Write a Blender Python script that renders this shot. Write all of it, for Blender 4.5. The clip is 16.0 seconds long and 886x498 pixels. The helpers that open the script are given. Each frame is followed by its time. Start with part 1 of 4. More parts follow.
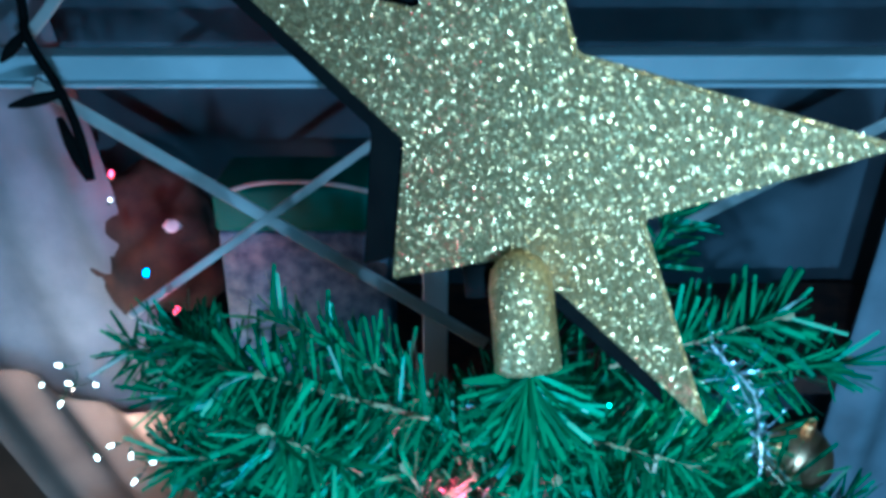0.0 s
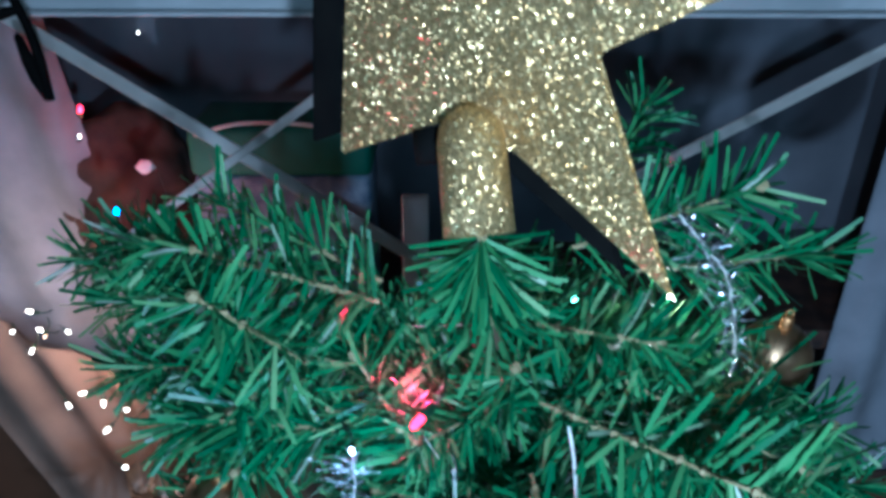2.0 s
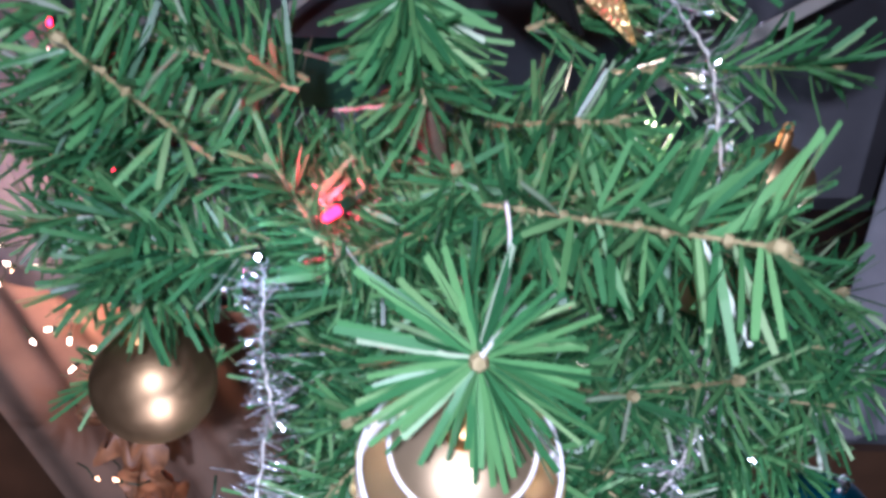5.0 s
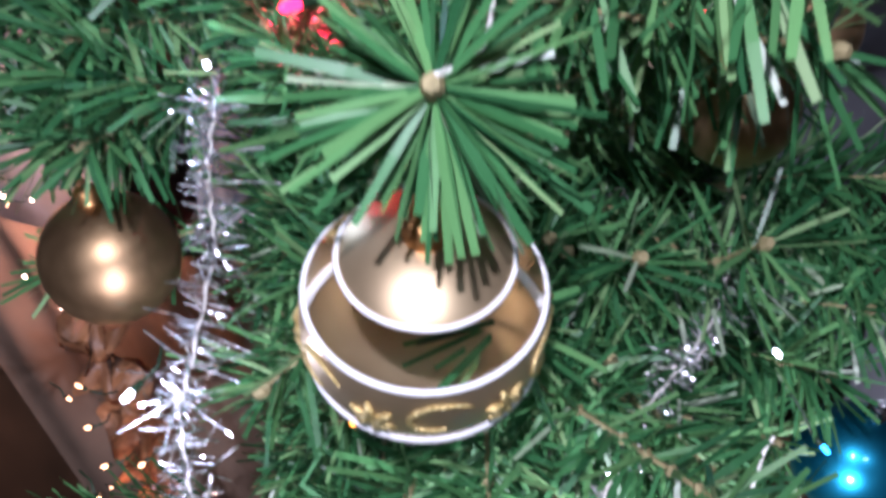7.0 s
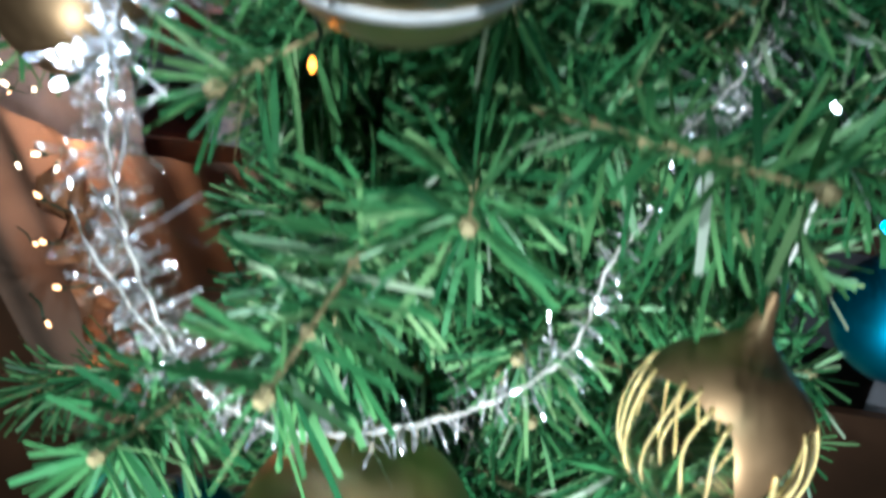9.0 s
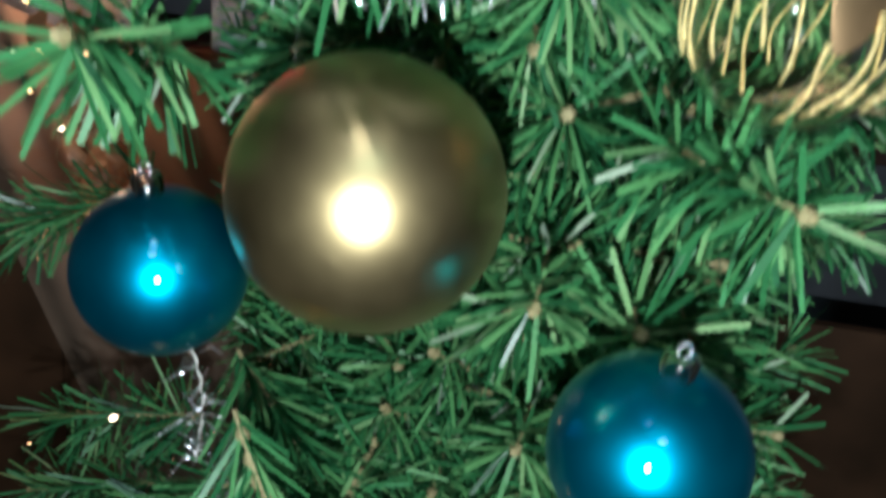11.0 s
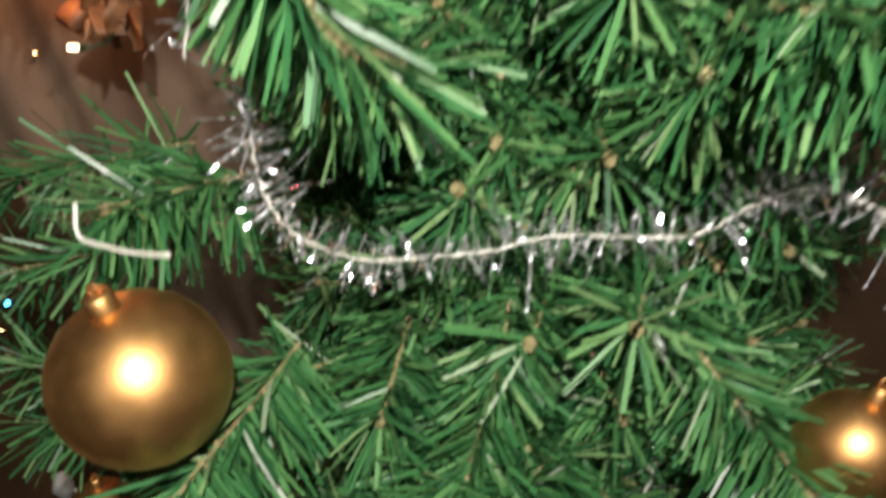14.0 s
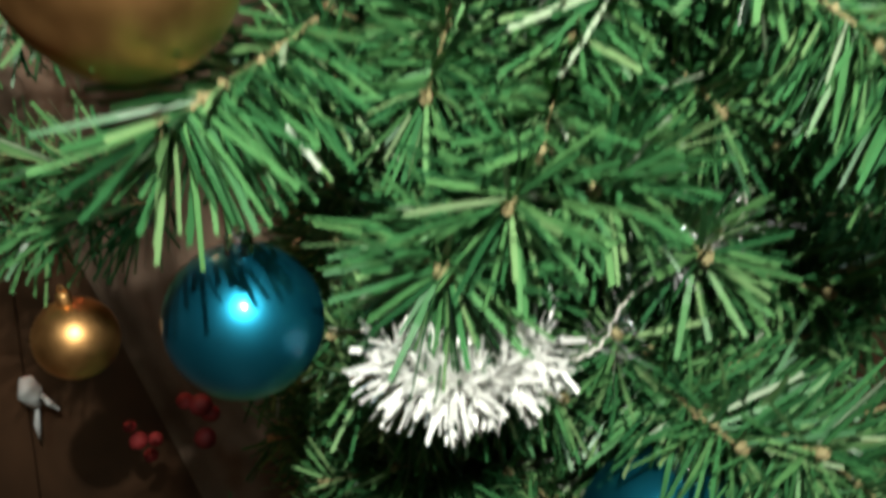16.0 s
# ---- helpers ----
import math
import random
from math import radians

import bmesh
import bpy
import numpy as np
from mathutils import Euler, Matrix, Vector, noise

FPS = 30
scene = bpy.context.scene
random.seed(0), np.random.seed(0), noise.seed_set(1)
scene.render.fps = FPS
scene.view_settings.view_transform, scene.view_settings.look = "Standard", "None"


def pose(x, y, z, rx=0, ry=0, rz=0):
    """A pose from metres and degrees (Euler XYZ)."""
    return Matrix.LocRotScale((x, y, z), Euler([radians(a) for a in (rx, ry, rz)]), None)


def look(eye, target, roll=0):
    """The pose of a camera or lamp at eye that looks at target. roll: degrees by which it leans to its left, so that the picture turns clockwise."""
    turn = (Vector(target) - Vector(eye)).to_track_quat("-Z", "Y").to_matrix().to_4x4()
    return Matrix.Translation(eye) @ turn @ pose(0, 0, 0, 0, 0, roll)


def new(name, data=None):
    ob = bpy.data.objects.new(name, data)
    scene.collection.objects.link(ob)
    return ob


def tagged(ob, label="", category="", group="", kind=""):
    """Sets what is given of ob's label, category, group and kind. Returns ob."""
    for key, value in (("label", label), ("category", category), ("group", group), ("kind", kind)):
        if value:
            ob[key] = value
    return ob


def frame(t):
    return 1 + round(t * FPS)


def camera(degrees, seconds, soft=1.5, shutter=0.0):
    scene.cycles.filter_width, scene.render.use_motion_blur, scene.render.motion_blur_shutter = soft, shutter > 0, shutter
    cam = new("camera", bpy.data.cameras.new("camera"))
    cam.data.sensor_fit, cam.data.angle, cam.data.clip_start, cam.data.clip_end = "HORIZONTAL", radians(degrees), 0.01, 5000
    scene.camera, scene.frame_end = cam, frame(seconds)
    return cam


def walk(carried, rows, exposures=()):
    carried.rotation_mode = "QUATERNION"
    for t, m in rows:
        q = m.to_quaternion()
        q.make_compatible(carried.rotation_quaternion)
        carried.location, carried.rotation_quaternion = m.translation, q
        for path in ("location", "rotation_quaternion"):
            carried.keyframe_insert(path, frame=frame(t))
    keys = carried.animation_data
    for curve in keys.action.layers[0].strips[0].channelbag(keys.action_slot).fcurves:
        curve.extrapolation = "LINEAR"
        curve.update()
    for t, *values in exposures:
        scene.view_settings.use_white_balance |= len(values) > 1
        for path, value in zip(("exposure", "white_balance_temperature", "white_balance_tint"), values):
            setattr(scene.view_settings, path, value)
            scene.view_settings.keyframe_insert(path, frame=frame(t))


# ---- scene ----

# ---------------------------------------------------------------- camera
cam = camera(56.0, 16.0, soft=3.6, shutter=1.0)
PATH = [
    (0.0, (-0.0003, 0.0001, 1.7504), (0.0007, 0.2706, 1.6208), 0.01),
    (0.5, (0.0034, 0.0003, 1.7347), (0.0041, 0.2706, 1.6046), 0.18),
    (1.0, (0.0082, -0.0006, 1.7171), (0.0096, 0.2694, 1.5864), 0.48),
    (1.5, (0.0141, 0.0005, 1.7016), (0.0154, 0.2700, 1.5699), 0.48),
    (2.0, (0.0232, 0.0001, 1.6877), (0.0238, 0.2694, 1.5554), 0.14),
    (2.5, (0.0296, -0.0009, 1.6746), (0.0284, 0.2682, 1.5419), -0.03),
    (3.0, (0.0342, -0.0009, 1.6607), (0.0353, 0.2685, 1.5287), 0.47),
    (3.5, (0.0399, 0.0013, 1.6393), (0.0398, 0.2709, 1.5076), 0.81),
    (6.0, (0.0729, 0.0232, 1.5340), (0.0588, 0.2972, 1.4125), 0.77),
    (6.5, (0.0764, 0.0281, 1.5154), (0.0589, 0.3015, 1.3931), 1.42),
    (7.0, (0.0795, 0.0307, 1.4957), (0.0627, 0.3042, 1.3735), 1.89),
    (7.5, (0.0821, 0.0333, 1.4735), (0.0656, 0.3063, 1.3503), 2.52),
    (8.0, (0.0864, 0.0339, 1.4456), (0.0663, 0.3072, 1.3235), 3.58),
    (8.5, (0.0933, 0.0351, 1.4137), (0.0675, 0.3097, 1.2957), 4.62),
    (9.0, (0.0974, 0.0378, 1.3753), (0.0721, 0.3148, 1.2628), 6.08),
    (9.5, (0.1003, 0.0371, 1.3422), (0.0767, 0.3159, 1.2341), 6.99),
    (10.0, (0.1071, 0.0311, 1.3090), (0.0755, 0.3107, 1.2049), 7.04),
    (12.5, (0.0993, 0.034, 1.1357), (0.0776, 0.3149, 1.0327), 5.89),
    (13.0, (0.096, 0.0444, 1.1049), (0.0744, 0.3246, 1.0001), 6.34),
    (13.5, (0.0922, 0.0561, 1.074), (0.0719, 0.3364, 0.9689), 5.90),
    (14.0, (0.088, 0.0672, 1.0394), (0.0633, 0.348, 0.9366), 4.60),
    (14.5, (0.0795, 0.0759, 1.0027), (0.0544, 0.3568, 0.9006), 4.14),
    (15.0, (0.0742, 0.0838, 0.9693), (0.0525, 0.364, 0.8643), 3.96),
    (15.5, (0.0688, 0.0892, 0.9333), (0.0509, 0.3694, 0.8277), 4.19),
    (16.0, (0.0627, 0.0945, 0.9005), (0.0494, 0.3741, 0.7927), 3.95),
]
EXPOSURES = [(0.0, 0.05, 3350, -14), (0.4, 0.1, 3550, -4), (1.0, 0.15, 3550, 0), (2.0, -0.1, 4300, 8), (3.0, 0.0, 4600, 17), (3.7, 0.08, 4850, 30), (6.0, 0.2, 5850, 42), (7.5, -0.12, 5900, 38), (8.5, -0.25, 5700, 15), (9.5, -0.1, 6000, 12), (10.0, -0.42, 6000, 10), (12.5, -0.78, 5900, 11), (13.0, -0.28, 6900, 16), (13.5, -0.02, 7400, 18), (14.2, 0.30, 7500, 21), (15.0, 0.75, 7400, 21), (16.0, 0.68, 7300, 14)]
walk(cam, [(t, look(eye, target, roll)) for t, eye, target, roll in PATH], EXPOSURES)

# ---------------------------------------------------------------- light
world = bpy.data.worlds.new("room_dusk")
scene.world = world
world.use_nodes = True
wb = world.node_tree.nodes["Background"]
wb.inputs[0].default_value, wb.inputs[1].default_value = (0.55, 0.9, 1.0, 1), 0.03


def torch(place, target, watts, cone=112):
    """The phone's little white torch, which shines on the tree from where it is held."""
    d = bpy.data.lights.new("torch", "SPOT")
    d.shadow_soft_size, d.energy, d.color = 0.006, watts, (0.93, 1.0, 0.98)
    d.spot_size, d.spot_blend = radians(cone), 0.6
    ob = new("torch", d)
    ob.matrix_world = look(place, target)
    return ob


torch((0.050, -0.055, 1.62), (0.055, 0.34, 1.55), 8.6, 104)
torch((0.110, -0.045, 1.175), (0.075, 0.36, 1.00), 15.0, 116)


def bulb_light(place, watts, colour, radius=0.01):
    """The glow that a lit bulb or a knot of fairy lights throws on what is beside it."""
    d = bpy.data.lights.new("bulb_light", "POINT")
    d.shadow_soft_size, d.energy, d.color = radius, watts, colour
    new("bulb_light", d).location = place


bulb_light((-0.4597, 0.825, 1.21), 0.6, (1.0, 0.52, 0.28), 0.02)
bulb_light((-0.5032, 0.825, 1.293), 0.14, (1.0, 0.52, 0.28), 0.02)
bulb_light((-0.3764, 0.825, 1.111), 0.65, (1.0, 0.52, 0.28), 0.02)
bulb_light((0.01, 0.324, 1.453), 0.22, (1.0, 0.02, 0.07), 0.003)
bulb_light((0.139, 0.377, 1.472), 0.10, (1.0, 0.80, 0.55), 0.003)
bulb_light((-0.030, 0.247, 1.335), 0.12, (0.75, 0.9, 1.0), 0.003)
bulb_light((-0.015, 0.287, 1.449), 0.07, (0.55, 0.85, 1.0), 0.003)
bulb_light((-0.400, 0.800, 1.000), 0.10, (1.0, 0.42, 0.18), 0.02)
bulb_light((-0.2235, 0.5704, 0.995), 0.12, (1.0, 0.42, 0.18), 0.02)
bulb_light((-0.3588, 0.86, 1.415), 0.22, (1.0, 0.06, 0.04), 0.01)
bulb_light((-0.2991, 0.84, 1.279), 0.18, (1.0, 0.05, 0.08), 0.01)
# dim ceiling lamp, added unseen behind the camera to lift the dark parts
lamp = bpy.data.lights.new("ambient_glow", "AREA")
lamp.shape, lamp.size, lamp.energy, lamp.color = "DISK", 0.34, 9.0, (0.70, 1.0, 1.0)
new("ambient_glow", lamp).matrix_world = pose(0.3, -1.2, 2.43)


# ---------------------------------------------------------------- materials
class Mat:
    """A small builder of node materials."""

    def __init__(self, name):
        self.m = bpy.data.materials.new(name)
        self.m.use_nodes = True
        self.t = self.m.node_tree
        self.b = self.t.nodes["Principled BSDF"]

    def n(self, kind, inputs=None, operation=None):
        node = self.t.nodes.new(kind)
        if operation:
            node.operation = operation
        for i, x in (inputs or {}).items():
            node.inputs[i].default_value = x
        return node

    def link(self, a, b):
        self.t.links.new(a, b)

    def set(self, **kw):
        for k, v in kw.items():
            self.b.inputs[k.replace("_", " ")].default_value = v
        return self

    def ramp(self, src, stops):
        r = self.n("ShaderNodeValToRGB")
        e = r.color_ramp.elements
        while len(e) < len(stops):
            e.new(0.5)
        for i, (p, c) in enumerate(stops):
            e[i].position, e[i].color = p, (*c, 1)
        self.link(src, r.inputs[0])
        return r.outputs[0]

    def coords(self, scale):
        tc = self.n("ShaderNodeTexCoord")
        mp = self.n("ShaderNodeMapping", inputs={3: (scale, scale, scale)})
        self.link(tc.outputs["Object"], mp.inputs[0])
        return mp.outputs[0]

    def noise(self, scale, detail=4.0):
        nn = self.n("ShaderNodeTexNoise", inputs={"Scale": 1.0, "Detail": detail})
        self.link(self.coords(scale), nn.inputs["Vector"])
        return nn.outputs[0]

    def bump(self, src, strength, dist):
        bp = self.n("ShaderNodeBump", inputs={"Strength": strength, "Distance": dist})
        self.link(src, bp.inputs["Height"])
        self.link(bp.outputs[0], self.b.inputs["Normal"])

    def base(self, out):
        self.link(out, self.b.inputs["Base Color"])
        return self


def plain(name, a, b, scale, rough, metal=0.0, bump=0.0, dist=0.001):
    """Two shades by noise, uneven gloss and a fine relief."""
    m = Mat(name)
    nz = m.noise(scale)
    m.base(m.ramp(nz, [(0.3, a), (0.7, b)]))
    m.set(Metallic=metal)
    rr = m.n("ShaderNodeMapRange", inputs={3: rough * 0.8, 4: min(1, rough * 1.25)})
    m.link(nz, rr.inputs[0])
    m.link(rr.outputs[0], m.b.inputs["Roughness"])
    if bump:
        m.bump(m.noise(scale * 6), bump, dist)
    return m.m


def needle_mat():
    m = Mat("pvc_needle")
    g = m.n("ShaderNodeNewGeometry")
    m.base(m.ramp(g.outputs["Random Per Island"], [(0.0, (0.014, 0.084, 0.030)), (0.45, (0.038, 0.172, 0.057)), (0.8, (0.092, 0.250, 0.084)), (0.96, (0.19, 0.33, 0.14)), (1.0, (0.38, 0.45, 0.36))]))
    rr = m.n("ShaderNodeMapRange", inputs={3: 0.30, 4: 0.50})
    m.link(g.outputs["Random Per Island"], rr.inputs[0])
    m.link(rr.outputs[0], m.b.inputs["Roughness"])
    m.set(Specular_IOR_Level=0.33)
    return m.m


def glitter_mat(name, dark, light, scale, metal=0.6, rough=0.38):
    """Flakes of foil, each tilted its own way."""
    m = Mat(name)
    v = m.n("ShaderNodeTexVoronoi", inputs={"Scale": 1.0})
    m.link(m.coords(scale), v.inputs["Vector"])
    sub = m.n("ShaderNodeVectorMath", operation="SUBTRACT", inputs={1: (0.5, 0.5, 0.5)})
    m.link(v.outputs["Color"], sub.inputs[0])
    sc = m.n("ShaderNodeVectorMath", operation="SCALE", inputs={"Scale": 1.3})
    m.link(sub.outputs[0], sc.inputs[0])
    geo = m.n("ShaderNodeNewGeometry")
    add = m.n("ShaderNodeVectorMath", operation="ADD")
    m.link(geo.outputs["Normal"], add.inputs[0])
    m.link(sc.outputs[0], add.inputs[1])
    nrm = m.n("ShaderNodeVectorMath", operation="NORMALIZE")
    m.link(add.outputs[0], nrm.inputs[0])
    m.link(nrm.outputs[0], m.b.inputs["Normal"])
    sep = m.n("ShaderNodeSeparateColor")
    m.link(v.outputs["Color"], sep.inputs[0])
    m.base(m.ramp(sep.outputs[1], [(0.0, dark), (1.0, light)]))
    m.set(Metallic=metal, Roughness=rough)
    return m.m


def glow(name, colour, strength):
    m = Mat(name)
    m.set(Base_Color=(*colour, 1), Emission_Color=(*colour, 1), Emission_Strength=strength, Roughness=0.2)
    return m.m


def glass_mat(name, tint=(1, 1, 1), rough=0.02, clear=1.0):
    m = Mat(name)
    m.set(Base_Color=(*tint, 1), Transmission_Weight=clear, Roughness=rough, IOR=1.06, Coat_Weight=0.6, Coat_Roughness=0.05)
    return m.m


NEEDLE = needle_mat()
TWIG = plain("tan_twig", (0.20, 0.17, 0.07), (0.40, 0.33, 0.17), 300, 0.7, bump=0.3)
BARK = plain("brown_stem", (0.05, 0.04, 0.02), (0.10, 0.07, 0.04), 120, 0.8, bump=0.4)
GLITTER = glitter_mat("gold_glitter", (0.34, 0.20, 0.055), (1.0, 0.78, 0.36), 1250, 0.75, 0.33)
BLACK = plain("black_plastic", (0.003, 0.003, 0.003), (0.006, 0.006, 0.005), 60, 0.95)
BLACK.node_tree.nodes["Principled BSDF"].inputs["Specular IOR Level"].default_value = 0.1
GOLD = plain("satin_gold", (0.70, 0.36, 0.135), (0.78, 0.42, 0.165), 90, 0.42, metal=1.0, bump=0.03, dist=0.0003)
OLIVE = plain("pale_gold", (0.44, 0.34, 0.17), (0.53, 0.41, 0.21), 40, 0.36, metal=1.0)
BLUE = plain("lacquered_teal_blue", (0.0, 0.23, 0.38), (0.0, 0.28, 0.45), 40, 0.36, metal=0.95)
for key, value in (("Coat Weight", 0.55), ("Coat Roughness", 0.09)):
    BLUE.node_tree.nodes["Principled BSDF"].inputs[key].default_value = value
CAPGOLD = plain("satin_gold", (0.70, 0.36, 0.135), (0.78, 0.42, 0.165), 90, 0.42, metal=1.0, bump=0.03, dist=0.0003)
SATIN = plain("satin_brown_gold", (0.40, 0.255, 0.13), (0.49, 0.32, 0.17), 90, 0.42, metal=0.95, bump=0.03, dist=0.0003)
CAPCLEAR = glass_mat("clear_plastic", (0.95, 0.97, 0.97), 0.16)
CAPCLEAR.node_tree.nodes["Principled BSDF"].inputs["IOR"].default_value = 1.38
GLASS = glass_mat("ball_glass", (0.97, 0.95, 0.9), 0.02)
GLASS.node_tree.nodes["Principled BSDF"].inputs["IOR"].default_value = 1.22
CHAMPAGNE = plain("satin_champagne", (0.52, 0.39, 0.23), (0.60, 0.46, 0.28), 60, 0.38, metal=0.8)
CLEARBELT = glass_mat("clear_belt", (0.96, 0.93, 0.88), 0.01)
WHITE = plain("white_enamel", (0.78, 0.80, 0.80), (0.86, 0.87, 0.86), 200, 0.4)
GOLDGLIT = glitter_mat("gold_scroll_glitter", (0.5, 0.36, 0.10), (1.0, 0.85, 0.45), 2500)
SILVER = plain("silver_foil", (0.78, 0.80, 0.84), (0.93, 0.94, 0.96), 400, 0.22, metal=0.92)
TINSEL = glitter_mat("crinkled_silver_foil", (0.86, 0.88, 0.92), (0.98, 0.98, 0.99), 420, 0.86, 0.27)
WIREWHITE = plain("white_thread", (0.70, 0.70, 0.64), (0.82, 0.82, 0.76), 500, 0.5)
THREAD = plain("beige_thread", (0.52, 0.50, 0.44), (0.78, 0.76, 0.70), 900, 0.4)
BRIGHT = plain("crumpled_silver", (0.86, 0.87, 0.84), (0.96, 0.96, 0.94), 300, 0.45, metal=0.3)
WIREGREEN = plain("green_cable", (0.008, 0.030, 0.014), (0.014, 0.045, 0.02), 200, 0.45)
PAINT = plain("white_paint", (0.60, 0.62, 0.62), (0.72, 0.73, 0.72), 14, 0.5, bump=0.1)
LATH = plain("pale_lath", (0.50, 0.47, 0.42), (0.64, 0.61, 0.55), 25, 0.6, bump=0.2)
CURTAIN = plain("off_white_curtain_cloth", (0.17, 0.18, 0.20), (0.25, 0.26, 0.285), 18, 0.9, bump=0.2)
GREY = plain("grey_blind_cloth", (0.11, 0.12, 0.14), (0.17, 0.18, 0.20), 9, 0.9, bump=0.2)
BROWN = plain("brown_wood", (0.05, 0.026, 0.014), (0.11, 0.052, 0.026), 10, 0.5, bump=0.2)
RED = plain("red_felt", (0.16, 0.012, 0.014), (0.30, 0.022, 0.024), 60, 0.7, bump=0.2)
TAWNY = plain("tawny_cloth", (0.13, 0.085, 0.058), (0.25, 0.17, 0.12), 9, 0.9, bump=0.4)
DARKBROWN = plain("dark_brown_cloth", (0.012, 0.008, 0.006), (0.085, 0.038, 0.022), 30, 0.8, bump=0.4)
GREENBOX = plain("green_card", (0.010, 0.10, 0.06), (0.016, 0.14, 0.085), 12, 0.6)
BLUEBAG = plain("blue_patterned_bag", (0.04, 0.09, 0.16), (0.26, 0.35, 0.43), 60, 0.5)
FLOORM = plain("brown_floor", (0.10, 0.06, 0.035), (0.17, 0.10, 0.06), 6, 0.45, bump=0.1)
# orange tone that carries warm bulb glow on the added band
ORANGE = plain("orange_glow_cloth", (0.14, 0.06, 0.03), (0.34, 0.15, 0.06), 60, 0.5, bump=0.4)
WALLM = plain("cream_wall", (0.46, 0.40, 0.33), (0.56, 0.50, 0.42), 5, 0.85, bump=0.1)


# ---------------------------------------------------------------- mesh helpers
def finish(name, verts, faces, mats, parent=None, label="", smooth=True, idx=None):
    me = bpy.data.meshes.new(name)
    me.from_pydata([tuple(v) for v in verts], [], faces)
    for m in (mats if isinstance(mats, (list, tuple)) else [mats]):
        me.materials.append(m)
    if idx is not None:
        me.polygons.foreach_set("material_index", idx)
    me.polygons.foreach_set("use_smooth", [smooth] * len(me.polygons))
    me.update()
    ob = new(name, me)
    if parent:
        ob.parent = parent
    if label:
        tagged(ob, label)
    return ob


def part(name, bm, mat, parent=None, label="", smooth=True):
    me = bpy.data.meshes.new(name)
    bm.to_mesh(me)
    bm.free()
    me.materials.append(mat)
    me.polygons.foreach_set("use_smooth", [smooth] * len(me.polygons))
    ob = new(name, me)
    if parent:
        ob.parent = parent
    if label:
        tagged(ob, label)
    return ob


def thing(name, place, label, category, group="", kind="", turn=(0, 0, 0)):
    ob = new(name)
    ob.empty_display_size = 0.01
    ob.matrix_world = pose(*place, *turn)
    return tagged(ob, label, category, group, kind)


def box(lo, hi, bevel=0.0):
    bm = bmesh.new()
    bmesh.ops.create_cube(bm, size=1)
    lo, hi = Vector(lo), Vector(hi)
    for v in bm.verts:
        v.co = Vector(((lo[i] + hi[i]) / 2 + v.co[i] * (hi[i] - lo[i]) for i in range(3)))
    if bevel:
        bmesh.ops.bevel(bm, geom=bm.edges[:], offset=bevel, segments=2, affect="EDGES", profile=0.5)
    return bm


def tube_data(points, radius, sides=6, verts=None, faces=None):
    """A tube along points; radius is a number or one a point."""
    verts = [] if verts is None else verts
    faces = [] if faces is None else faces
    pts = [Vector(p) for p in points]
    rs = radius if isinstance(radius, (list, tuple)) else [radius] * len(pts)
    start = len(verts)
    for i, p in enumerate(pts):
        d = (pts[min(i + 1, len(pts) - 1)] - pts[max(i - 1, 0)]).normalized()
        u = d.cross(Vector((0.3, 0.9, 0.31))).normalized()
        w = d.cross(u)
        for k in range(sides):
            a = math.tau * k / sides
            verts.append(p + (u * math.cos(a) + w * math.sin(a)) * rs[i])
    for i in range(len(pts) - 1):
        for k in range(sides):
            a, b = start + i * sides + k, start + i * sides + (k + 1) % sides
            faces.append((a, b, b + sides, a + sides))
    faces.append(tuple(start + k for k in range(sides))[::-1])
    faces.append(tuple(start + (len(pts) - 1) * sides + k for k in range(sides)))
    return verts, faces


def tube(name, points, radius, mat, parent=None, label="", sides=6):
    v, f = tube_data(points, radius, sides)
    return finish(name, v, f, mat, parent, label)


def spline(points, steps=8):
    """A smooth line through the points."""
    p = [Vector(q) for q in points]
    p = [2 * p[0] - p[1]] + p + [2 * p[-1] - p[-2]]
    out = []
    for i in range(1, len(p) - 2):
        for s in range(steps):
            t = s / steps
            a, b, c, d = p[i - 1:i + 3]
            out.append(0.5 * (2 * b + (c - a) * t + (2 * a - 5 * b + 4 * c - d) * t * t + (3 * b - a - 3 * c + d) * t ** 3))
    return out + [p[-2]]


def lathe(profile, sides=40):
    """A body turned about z from (radius, height) pairs."""
    verts, faces = [], []
    for r, z in profile:
        for k in range(sides):
            a = math.tau * k / sides
            verts.append((r * math.cos(a), r * math.sin(a), z))
    for i in range(len(profile) - 1):
        for k in range(sides):
            a, b = i * sides + k, i * sides + (k + 1) % sides
            faces.append((a, b, b + sides, a + sides))
    return verts, faces


def sphere_profile(r, lo, hi, steps=24):
    return [(max(1e-5, r * math.cos(radians(a))), r * math.sin(radians(a))) for a in np.linspace(lo, hi, steps)]


# ---------------------------------------------------------------- setting
def slab(name, lo, hi, mat, label, category, bevel=0.0):
    return tagged(part(name, box(lo, hi, bevel), mat, None, "", smooth=False), label, category, kind="structure")


slab("floor", (-3, -3, -0.1), (3, 3, 0), FLOORM, "brown floor of the dim room", "floor")
slab("ceiling", (-3, -3, 2.5), (3, 3, 2.6), WALLM, "cream ceiling of the dim room", "ceiling")
slab("wall_north", (-3, 1.45, 0), (3, 1.6, 2.5), WALLM, "cream wall behind the tree", "wall")
slab("wall_south", (-3, -3, 0), (3, -2.9, 2.5), WALLM, "cream wall facing the tree", "wall")
slab("wall_west", (-3, -2.9, 0), (-2.9, 1.45, 2.5), WALLM, "cream side wall of the room", "wall")
slab("wall_east", (2.9, -2.9, 0), (3, 1.45, 2.5), WALLM, "cream side wall of the room", "wall")

